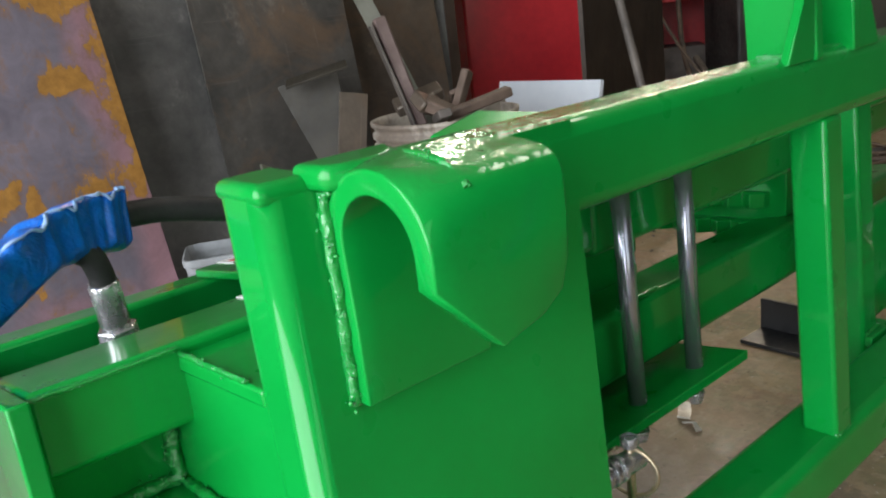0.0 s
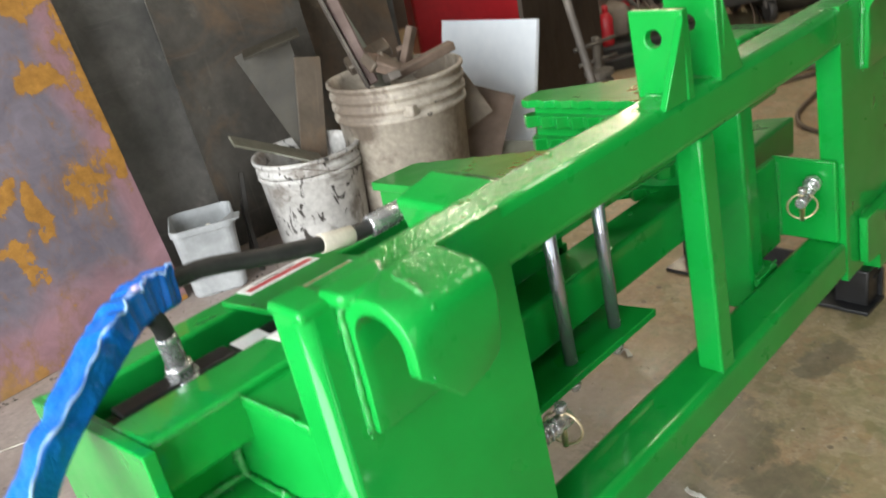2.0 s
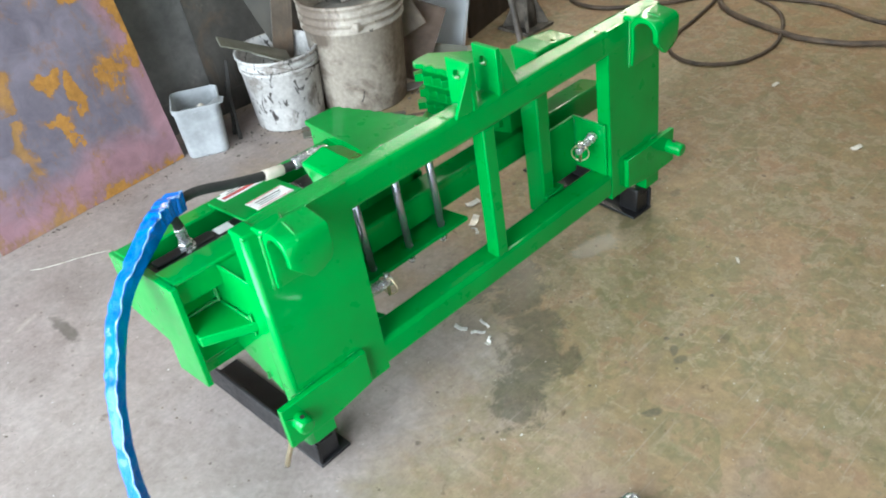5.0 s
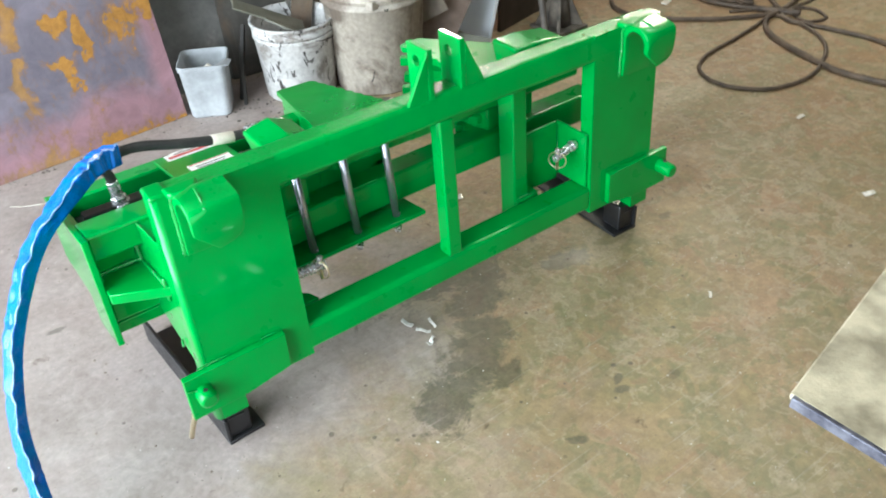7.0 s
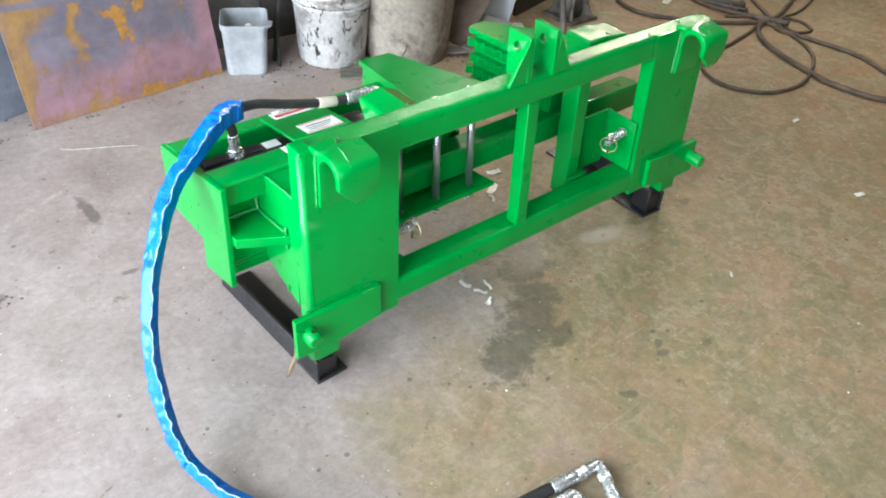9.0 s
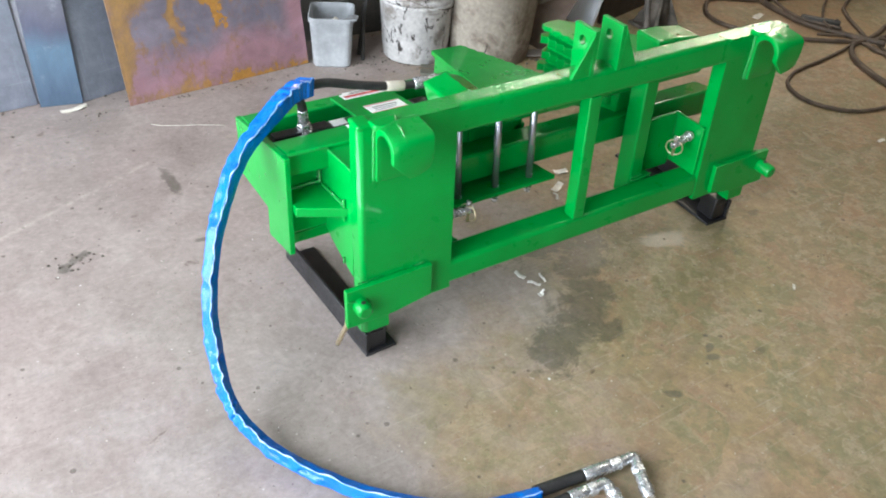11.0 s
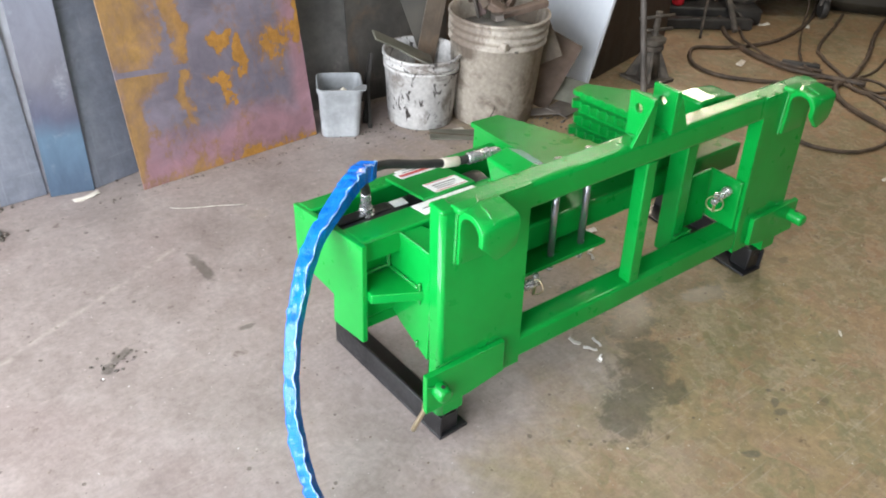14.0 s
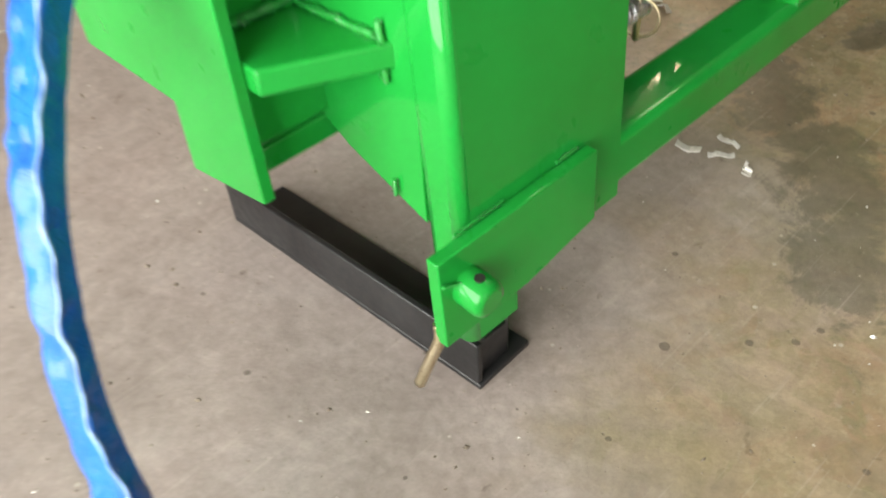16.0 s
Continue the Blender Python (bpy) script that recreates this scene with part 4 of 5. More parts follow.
# fixed jaw: a stack of toothed plates
top_out = toothed((0.752, 0.402), (0.785, 0.17), 8, 0.008, -1)
fixed = part("fixed_jaw", prism([(0.776, 0.41), (0.81, 0.412), (0.945, 0.27), (0.945, 0.15)] + [(0.79, 0.15)] + top_out[::-1], 0.424, 0.436, "z", r=0.001, m=Matrix(((1, 0, 0, 0), (0, 1, 0, 0), (-0.05, 0, 1, 0.042), (0, 0, 0, 1)))), GREEN, puller)
for lay in range(4):
    z = 0.396 - 0.036 * lay
    ph = 0.012 if lay % 2 else 0.0
    part("tooth_plate", prism([(0.775, 0.402), (0.8, 0.17)] + toothed((0.750, 0.400 - ph), (0.785, 0.17 - ph), 9, 0.014, -1)[::-1], z, z + 0.019, "z", r=0.0015, m=Matrix(((1, 0, 0, 0), (0, 1, 0, 0), (-0.1, 0, 1, 0.077), (0, 0, 0, 1)))), GREEN, fixed)
part("jaw_core", prism([(0.768, 0.392), (0.80, 0.15), (0.93, 0.155), (0.93, 0.26), (0.81, 0.395)], 0.285, 0.4235, "z", r=0.002), GREEN, fixed)
tower = part("jaw_tower", prism([(0.822, 0.434), (0.803, 0.519), (0.862, 0.518), (0.94, 0.508), (0.94, 0.434)], 0.07, 0.146, "y", r=0.008, seg=4), GREEN, puller)
tower.data.materials.append(GREEN_ROLLED)
for f in tower.data.polygons:
    if f.normal.z > 0.9:
        f.material_index = 1

# hydraulic cylinder between the rails
cylinder = part("cylinder", cyl((-0.03, 0.246, 0.352), (0.30, 0.246, 0.358), 0.043, n=36, bev=0.003), BLACK, puller, "black hydraulic cylinder", True)
part("cylinder_gland", cyl((0.29, 0.246, 0.358), (0.335, 0.246, 0.358), 0.047, n=36, bev=0.004), BLACK, cylinder, "", True)
part("gland_thread", lathe([(0.0475 if k % 2 else 0.043, k * 0.0022) for k in range(12)], 30, Matrix.Translation((0.272, 0.246, 0.358)) @ Matrix.Rotation(radians(90), 4, "Y")), ZINC, cylinder, "bright threaded gland", True)
part("piston_rod", cyl((0.33, 0.246, 0.358), (0.47, 0.246, 0.36), 0.021, n=24), ROD, cylinder, "bright piston rod", True)
part("port_plate", box(-0.02, 0.10, 0.236, 0.262, 0.388, 0.4, 0.003), BLACK, cylinder)
part("mount_ear", cyl((-0.012, 0.2, 0.352), (-0.012, 0.292, 0.352), 0.026, n=24, bev=0.003), BLACK, cylinder, "", True)

# upright, pin box and lower plates by the far side plate
up = front("upright", box(0.797, 0.836, 0.072, 0.122, 0.122, 0.470, 0.005, 3))
front("foot_plate", prism([(0.797, 0.0625), (0.856, 0.0625), (0.862, 0.075), (0.856, 0.112), (0.8365, 0.112), (0.8365, 0.0715), (0.797, 0.0715)], 0.165, 0.1775, "z", r=0.002))
pinbox = front("pin_box_back", box(0.8365, 0.944, 0.094, 0.104, 0.166, 0.308, 0.0042, 4))
pin_side = front("pin_box_side", box(0.9445, 0.9535, 0.008, 0.104, 0.1785, 0.308, 0.0042, 4))
for plate in (pinbox, pin_side):
    plate.data.materials.append(GREEN_LUMPY)
    for f in plate.data.polygons:
        if f.normal.z > 0.5:
            f.material_index = 1
bead([(0.84, 0.064, 0.18), (0.86, 0.066, 0.18)], 0.004, 40, up, LEAN_M)
bead([(0.836, 0.071, 0.18), (0.8, 0.07, 0.18)], 0.004, 41, up, LEAN_M)
bead([(0.942, 0.092, 0.18), (0.942, 0.092, 0.3)], 0.003, 42, pinbox, LEAN_M)
front("foot_plate", prism([(0.237, 0.06), (0.298, 0.06), (0.29, 0.085), (0.268, 0.105), (0.237, 0.108)], 0.165, 0.1775, "z", r=0.002))


def lynch_pin(p, d, side):
    """A plated pin with a collar and a spring ring."""
    p, d = Vector(p), Vector(d).normalized()
    t = part("lock_pin", cyl(p, p + d * 0.07, 0.0085, n=16, bev=0.002), ZINC, puller, "zinc-plated lock pin", True)
    part("collar", cyl(p + d * 0.004, p + d * 0.016, 0.0125, n=18, bev=0.002), ZINC, t, "", True)
    for k in range(4):
        part("collar", cyl(p + d * (0.02 + 0.008 * k), p + d * (0.0245 + 0.008 * k), 0.0102, n=18, bev=0.001), ZINC, t, "", True)
    c = p + d * 0.06
    u, v = Vector((0, 0, 1)), d.cross(Vector((0, 0, 1))).normalized()
    ring = [c + u * (-0.008 + 0.019 * math.cos(a * math.tau / 26)) + v * 0.019 * math.sin(a * math.tau / 26) + d * 0.006 * math.sin(a * math.tau / 26) for a in range(25)]
    part("spring_ring", sweep(ring, 0.0016, 7), BRASS, t, "thin spring ring", True)
    part("linch_stem", cyl(c + u * 0.016, c - u * 0.03, 0.0035, n=10), BRASS, t, "", True)
    part("linch_head", cyl(c + u * 0.012, c + u * 0.02, 0.0065, n=12, bev=0.001), ZINC, t, "", True)


lynch_pin((0.945, 0.03, 0.276), (-1.0, -0.12, -0.14), 1)
lynch_pin((0.238, 0.02, 0.272), (1.0, -0.05, -0.02), -1)


def sticker(name, x0, x1, y0, y1, z, bars, parent, label):
    s = rear(name, box(x0, x1, y0, y1, z, z + 0.0007, 0), LABEL, label, parent)
    for bx0, bx1, by0, by1, mat in bars:
        rear("print", box(x0 + bx0 * (x1 - x0), x0 + bx1 * (x1 - x0), y0 + by0 * (y1 - y0), y0 + by1 * (y1 - y0), z + 0.0007, z + 0.001, 0), mat, "", s)


sticker("sticker", 0.106, 0.257, 0.1375, 0.185, 0.4371, [(0.08, 0.27, 0.47, 0.53, LABEL_INK), (0.3, 0.42, 0.47, 0.52, LABEL_INK), (0.62, 0.76, 0.47, 0.52, LABEL_INK), (0.79, 0.93, 0.46, 0.53, LABEL_INK)], front_rail, "long white sticker")
sticker("sticker", 0.172, 0.252, 0.192, 0.238, 0.4446, [(0.03, 0.97, 0.9, 0.96, LABEL_RED), (0.03, 0.97, 0.05, 0.1, LABEL_RED), (0.15, 0.85, 0.6, 0.68, LABEL_INK), (0.15, 0.8, 0.42, 0.48, LABEL_INK), (0.15, 0.7, 0.25, 0.3, LABEL_INK)], cross, "small white sticker with a red border")
sticker("sticker", 0.176, 0.252, 0.322, 0.344, 0.4371, [(0.05, 0.95, 0.1, 0.5, LABEL_RED), (0.2, 0.8, 0.65, 0.8, LABEL_INK)], rear_rail, "white warning sticker with a red bar")
sticker("sticker", 0.158, 0.25, 0.29, 0.32, 0.4446, [(0.05, 0.95, 0.25, 0.6, LABEL_RED), (0.2, 0.8, 0.75, 0.85, LABEL_INK)], cross, "white warning sticker with a red bar")
part("sticker", box(0.105, 0.137, 0.2345, 0.2575, 0.3975, 0.3985, 0), LABEL, cylinder, "white maker's sticker")

# black skids under the frame
def skid(x, s):
    t = thing("skid", "black painted steel angle skid under the green frame", "skid", "skids under the frame", (x, 0, 0))
    def bx(x0, x1, *r, **k):
        return box(min(s * x0, s * x1), max(s * x0, s * x1), *r, **k)
    part("upright_leg", bx(0.0, 0.007, -0.018, 0.358, 0.007, 0.06, r=0.0015), BLACK, t)
    part("foot", bx(0.0, 0.072, -0.02, 0.358, 0.0, 0.007, r=0.0015), BLACK, t)
    part("block", bx(0.0075, 0.052, -0.012, 0.042, 0.0072, 0.0715, r=0.003), BLACK, t)
    part("weld_bead", weld([(s * 0.01, -0.016, 0.06), (s * 0.04, -0.016, 0.058)], 0.004, 50), BLACK, t, "", True)
    t.rotation_euler = (0, 0, radians(s * 2.2))
    return t


skid(0.047, 1)
skid(1.122, -1)

# ---- hose ----
hose = thing("hydraulic_hose", "black hydraulic hoses in a wrinkled blue nylon sleeve", "hose")
sl = spline([(0.063, 0.266, 0.48), (0.03, 0.25, 0.483), (-0.016, 0.223, 0.473), (-0.116, 0.174, 0.415), (-0.191, 0.104, 0.327), (-0.236, 0.043, 0.23), (-0.253, -0.015, 0.136),
             (-0.256, -0.066, 0.079), (-0.241, -0.116, 0.045), (-0.2, -0.2, 0.024), (-0.1, -0.34, 0.022), (0.03, -0.44, 0.022), (0.15, -0.475, 0.022)], 36)
rnd = random.Random(77)
CREASES = [(rnd.uniform(0, len(sl)), radians(rnd.uniform(-170, 30)), rnd.uniform(1.2, 3.2), rnd.uniform(0.3, 0.9), rnd.uniform(-0.3, 0.2), rnd.uniform(-4, 4)) for _ in range(250)]
LIT, SHADED, SEAM = radians(-76), radians(-178), radians(-127)


def crumple(i, a):
    """Slack cloth folded flat on two sides, with a rippled seam between them and sharp cross creases."""
    wave = 0.07 * math.sin(i * 0.27 + math.sin(i * 0.11)) + 0.03 * math.sin(i * 0.71)
    r = 1.02 + 0.03 * math.sin(i * 0.13 + a * 2)
    for n, d in ((LIT, 0.78 + wave), (SHADED, 0.78 - wave)):
        k = math.cos(a - n)
        if k > 0.3:
            r = min(r + 0.1, d / k) if d / k < r else r
    ds = (a - SEAM - wave * 0.6 + math.pi) % math.tau - math.pi
    r += 0.24 * math.exp(-(ds / 0.13) ** 2)
    for i0, a0, wi, wa, depth, skew in CREASES:
        u = i - i0
        if abs(u) < 9:
            da = (a - a0 + math.pi) % math.tau - math.pi
            u = (u - skew * da) / wi
            if abs(u) < 3 and abs(da) < 2.5 * wa:
                r += depth * (0.2 if i < 60 else 1.0) * math.exp(-u * u - (da / wa) ** 2)
    return r


def sleeve_r(i):
    u = i / len(sl)
    return 0.0142 + 0.0098 * max(0.0, 1 - u / 0.36) ** 0.8


sleeve = part("sleeve", sweep(sl, sleeve_r, 48, 0.9, crumple), SLEEVE, hose, "wrinkled blue nylon sleeve", True)


def sleeve_print(i0, i1, a0, a1, mat, lift):
    """A printed patch that lies on the sleeve between two rings and two angles."""
    b = bmesh.new()
    side, rows = None, []
    for i, p in enumerate(sl):
        d = (sl[min(i + 1, len(sl) - 1)] - sl[max(i - 1, 0)]).normalized()
        side = d.cross(Vector((0, 0, 1))) if side is None else side
        side = (side - d * side.dot(d)).normalized()
        oth = d.cross(side)
        if i0 <= i <= i1:
            ring = []
            for k in range(9):
                a = a0 + (a1 - a0) * k / 8
                rr = sleeve_r(i) * crumple(i, a) + lift
                ring.append(b.verts.new(p + side * math.cos(a) * rr + oth * math.sin(a) * rr * 0.9))
            rows.append(ring)
    for r0, r1 in zip(rows, rows[1:]):
        for k in range(8):
            b.faces.new((r0[k], r0[k + 1], r1[k + 1], r1[k]))
    return part("printed_mark", b, mat, sleeve, "faded pale print", True)


def seam_highlight():
    """A pale strip for the sleeve's highlight, which waves along the fold between its two sides."""
    side, pts = None, []
    for i, p in enumerate(sl):
        d = (sl[min(i + 1, len(sl) - 1)] - sl[max(i - 1, 0)]).normalized()
        side = d.cross(Vector((0, 0, 1))) if side is None else side
        side = (side - d * side.dot(d)).normalized()
        a = SEAM + 0.11 * math.sin(i * 0.27 + math.sin(i * 0.11)) + 0.05 * math.sin(i * 0.71)
        rr = sleeve_r(i) * crumple(i, a) + 0.0004
        pts.append(p + side * math.cos(a) * rr + d.cross(side) * math.sin(a) * rr * 0.9)
    return sweep(pts, lambda i: 0.0011 + 0.0006 * math.sin(i * 0.5) * math.sin(i * 0.17), 7)


# paler blue that paints the shine on the seam
SEAM_SHINE = varied("seam_highlight_blue", (0.16, 0.33, 0.62), (0.4, 0.55, 0.78), 120, (0.35, 0.5), bumps=0.1)
part("seam_highlight", seam_highlight(), SEAM_SHINE, sleeve, "pale strip painting the highlight along the seam", True)
PRINT = varied("faded_print", (0.12, 0.17, 0.42), (0.55, 0.42, 0.55), 160, (0.4, 0.5), bumps=0, contrast=(0.45, 0.55))
for i0, i1 in ((14, 24), (34, 48)):
    sleeve_print(i0, i1, -2.25, -1.65, PRINT, 0.0006)
rubber = part("rubber_hose", sweep(spline([(0.03, 0.252, 0.484), (0.1, 0.268, 0.479), (0.17, 0.263, 0.462), (0.235, 0.258, 0.448), (0.286, 0.258, 0.44), (0.318, 0.254, 0.441)], 8), 0.0092, 14), RUBBER, hose, "black rubber hose", True)
part("tape_band", cyl((0.234, 0.2582, 0.448), (0.276, 0.2581, 0.441), 0.0106, n=18, bev=0.001), TAPE, rubber, "pale tape band", True)
part("ferrule", cyl((0.3, 0.2562, 0.4405), (0.336, 0.2505, 0.4435), 0.0128, n=18, bev=0.002), ZINC, hose, "zinc-plated ferrule", True)
part("fitting_nut", cyl((0.336, 0.2505, 0.4435), (0.352, 0.2475, 0.446), 0.0125, n=6, bev=0.0015), ZINC, hose, "zinc-plated nut")
part("elbow", sweep(spline([(0.352, 0.2475, 0.446), (0.366, 0.245, 0.446), (0.374, 0.244, 0.436), (0.375, 0.244, 0.40)], 6), 0.0092, 12), ZINC, hose, "zinc-plated elbow", True)
part("rubber_hose", sweep(spline([(0.012, 0.243, 0.478), (0.036, 0.243, 0.468), (0.0425, 0.244, 0.453), (0.0432, 0.2446, 0.444)], 6), 0.0088, 12), RUBBER, hose, "", True)
part("ferrule", cyl((0.043, 0.2445, 0.446), (0.0465, 0.249, 0.412), 0.0102, n=18, bev=0.002), ZINC, hose, "zinc-plated ferrule", True)
part("fitting_nut", cyl((0.0465, 0.249, 0.412), (0.0475, 0.25, 0.400), 0.0142, n=6, bev=0.0015), ZINC, hose, "zinc-plated nut")
part("fitting_nut", cyl((0.0475, 0.25, 0.4), (0.048, 0.2505, 0.39), 0.0175, n=20, bev=0.002), ZINC, hose, "zinc-plated adaptor", True)


def coupler(p, e, c):
    """A hose end on the floor: rubber, ferrule, elbow and quick coupler."""
    p, e, c = Vector(p), Vector(e), Vector(c)
    d = (e - p).normalized()
    part("rubber_hose", sweep(spline([p - d * 0.02, p, p.lerp(e, 0.45)], 5), 0.0115, 12), RUBBER, hose, "", True)
    part("ferrule", cyl(p.lerp(e, 0.42), p.lerp(e, 0.72), 0.0125, n=18, bev=0.002), ZINC, hose, "", True)
    part("fitting_nut", cyl(p.lerp(e, 0.72), p.lerp(e, 0.84), 0.0135, n=6, bev=0.0015), ZINC, hose)
    part("elbow", sweep(spline([p.lerp(e, 0.82), e, e.lerp(c, 0.3)], 6), 0.0105, 12), ZINC, hose, "", True)
    part("fitting_nut", cyl(e.lerp(c, 0.25), e.lerp(c, 0.42), 0.014, n=6, bev=0.0015), ZINC, hose)
    part("quick_coupler", cyl(e.lerp(c, 0.42), e.lerp(c, 0.8), 0.0118, n=20, bev=0.002), ZINC, hose, "", True)
    part("quick_coupler", cyl(e.lerp(c, 0.72), e.lerp(c, 1.0), 0.0145, 0.0105, n=20, bev=0.002), ZINC, hose, "", True)


coupler((0.165, -0.468, 0.018), (0.352, -0.494, 0.018), (0.318, -0.575, 0.016))
coupler((0.135, -0.5, 0.018), (0.268, -0.512, 0.018), (0.262, -0.585, 0.016))

# ---- along the back ----
def sheet(name, x0, y0, x1, y1, height, lean, mat, label, thick=0.005, cat="metal sheet", group="steel sheets leaning at the back"):
    """A sheet whose foot runs from (x0, y0) to (x1, y1) on the floor, leaning back by lean degrees."""
    w = math.hypot(x1 - x0, y1 - y0)
    ob = link(name, box(0, w, 0, thick, 0, height, 0.0008, 1), mat)
    ob.matrix_world = Matrix.Translation((x0, y0, 0.001)) @ Matrix.Rotation(math.atan2(y1 - y0, x1 - x0), 4, "Z") @ Matrix.Rotation(radians(-lean), 4, "X")
    return tagged(ob, label, cat, group)


sheet("steel_sheet", -0.087, 1.228, 0.513, 1.282, 1.2, 12, RUSTY, "steel sheet with violet tint and flaking orange rust")
sheet("steel_sheet", -0.2, 1.31, 0.0, 1.36, 1.5, 11, BLUE_STEEL, "grey-blue mill-scale steel strip")
sheet("steel_sheet", -0.318, 1.328, -0.204, 1.305, 1.5, 10, BLUE_STRIP, "narrow steel strip with a bright blue heat tint")
sheet("steel_sheet", -0.445, 1.345, -0.322, 1.35, 1.6, 9, BLUE_STEEL, "grey-blue mill-scale steel strip with a scuffed edge")
sheet("steel_sheet", -0.375, 1.362, -0.285, 1.352, 1.6, 10, PALE_STEEL, "narrow pale scuffed steel strip behind the others")
sheet("steel_sheet", -0.95, 1.40, -0.43, 1.375, 1.3, 8, RUST_GREY, "grey steel sheet with pinkish rust near the foot")
sheet("steel_sheet", 0.25, 1.44, 0.76, 1.44, 1.5, 9, GREY_STEEL, "dark grey steel sheet")
sheet("steel_sheet", 0.74, 1.425, 1.15, 1.40, 1.5, 8, DARK_SHEET, "nearly black oily steel sheet")
sheet("steel_sheet", 0.5, 1.55, 1.55, 1.525, 1.6, 6, BROWN_STEEL, "wide brownish dark steel sheet")


def pail(name, x, y, rb, rt, h, mat, label, ribs, fill):
    t = thing(name, label, "bucket", at=(x, y, 0))
    prof = [(rb * 0.97, 0.0), (rb, 0.006)]
    for z, dr in ribs:
        r = rb + (rt - rb) * z / h
        prof += [(r, z - 0.008), (r + dr, z - 0.005), (r + dr, z + 0.005), (r, z + 0.008)]
    prof += [(rt, h - 0.012), (rt + 0.006, h - 0.009), (rt + 0.006, h), (rt - 0.003, h), (rt - 0.006, h - 0.02), (rb - 0.002, fill)]
    part("wall", lathe(prof, 48), mat, t, "", True)
    part("filling", lathe([(rb - 0.004, fill - 0.02), (rb + 0.001, fill + 0.004), (rb * 0.5, fill + 0.012), (0.004, fill + 0.006)], 32), FILL, t, "", True)
    return t


p2 = pail("small_pail", 0.885, 1.215, 0.112, 0.128, 0.245, PAIL, "steel pail splashed with white and grey paint", [(0.2, 0.004), (0.215, 0.003)], 0.12)
part("bail_handle", sweep(spline([(0.128 * math.cos(a), 0.128 * math.sin(a), 0.235 - 0.05 * math.sin((a + 2.4) * 0.9)) for a in (-2.4, -1.9, -1.3, -0.7, 0.0, 0.5)], 6), 0.002, 6), SCRAP, p2, "thin wire handle", True)
p3 = pail("large_pail", 1.125, 1.115, 0.142, 0.165, 0.37, PAIL_DIRTY, "large dirty white plastic pail full of scrap", [(0.285, 0.007), (0.312, 0.007), (0.338, 0.006)], 0.3)
part("handle_lug", box(-0.128, -0.098, -0.128, -0.098, 0.29, 0.318, 0.004, m=Matrix.Rotation(radians(12), 4, "Z")), PAIL_DIRTY, p3)


def square_tub(x, y, rz):
    t = thing("tub", "dirty translucent square plastic tub half full of sludge", "tub", at=(x, y, 0))
    t.rotation_euler = (0, 0, radians(rz))
    b = bmesh.new()
    def ring(w, z, r, k=5):
        pts = []
        for cx, cy, a0 in ((1, 1, 0), (-1, 1, 90), (-1, -1, 180), (1, -1, 270)):
            for j in range(k):
                a = radians(a0 + 90 * j / (k - 1))
                pts.append(b.verts.new((cx * (w - r) + r * math.cos(a), cy * (w - r) + r * math.sin(a), z)))
        return pts
    rings = [ring(0.058, 0.0, 0.018), ring(0.062, 0.006, 0.02), ring(0.070, 0.155, 0.022), ring(0.074, 0.157, 0.022), ring(0.074, 0.171, 0.022), ring(0.071, 0.172, 0.022), ring(0.068, 0.155, 0.022), ring(0.063, 0.11, 0.02)]
    for r0, r1 in zip(rings, rings[1:]):
        for k in range(len(r0)):
            b.faces.new((r0[k], r0[(k + 1) % len(r0)], r1[(k + 1) % len(r0)], r1[k]))
    b.faces.new(rings[0])
    b.faces.new(rings[-1])
    part("wall", b, TUB, t)
    part("filling", lathe([(0.06, 0.09), (0.062, 0.118), (0.04, 0.128), (0.006, 0.122)], 20, wobble=0.05), FILL, t, "", True)
    part("lump", lathe([(0.004, 0.0), (0.014, 0.006), (0.012, 0.026), (0.004, 0.034)], 10, Matrix.Translation((0.012, -0.01, 0.12))), CARD, t)
    part("rim_flap", prism([(0.03, -0.075), (0.082, -0.068), (0.088, -0.03), (0.07, -0.02)], 0.166, 0.17, "z", r=0.0005), TUB, t)
    return t


square_tub(0.598, 1.275, -28)
board = sheet("white_board", 1.575, 1.47, 1.56, 1.08, 0.383, 14, WHITE_BOARD, "white laminated board leaning on a brown sheet", 0.014, "board", "")
sheet("steel_sheet", 1.668, 1.135, 2.27, 1.29, 1.1, 0, BROWN_DARK, "dark brown painted sheet standing on its edge", 0.014)
lean_bar = link("steel_bar", cyl((1.641, 0.852, 0.004), (1.709, 1.125, 0.88), 0.0115, n=14, bev=0.001), SCRAP, None, "", True)
tagged(lean_bar, "dull grey round steel bar leaning on the brown sheet", "steel bar")


# scrap that stands in and lies round the pails
def slab(name, c, size, rx, ry, rz, mat, label, cat="scrap metal", bend=0.0):
    b = box(-size[0] / 2, size[0] / 2, -size[1] / 2, size[1] / 2, -size[2] / 2, size[2] / 2, min(size) * 0.15, 1)
    ob = link(name, b, mat)
    ob.matrix_world = pose(*c, rx, ry, rz)
    return tagged(ob, label, cat, "scrap metal at the back")


slab("scrap_plate", (0.815, 1.225, 0.262), (0.235, 0.05, 0.006), 18, 28, -12, SCRAP_OLIVE, "olive-grey flat bar lying across the pail")
slab("scrap_plate", (0.86, 1.17, 0.225), (0.16, 0.075, 0.006), -14, 25, -40, SCRAP_OLIVE, "olive-grey offcut in the pail")
slab("scrap_plate", (0.965, 1.275, 0.29), (0.068, 0.006, 0.3), -8, 12, -20, BROWN_STEEL, "brown-grey flat bar standing in the pail")
offcut = link("scrap_plate", prism([(-0.03, -0.15), (0.03, -0.15), (0.075, 0.14), (-0.07, 0.14)], -0.003, 0.003, "y", r=0.0006), OLIVE_DARK)
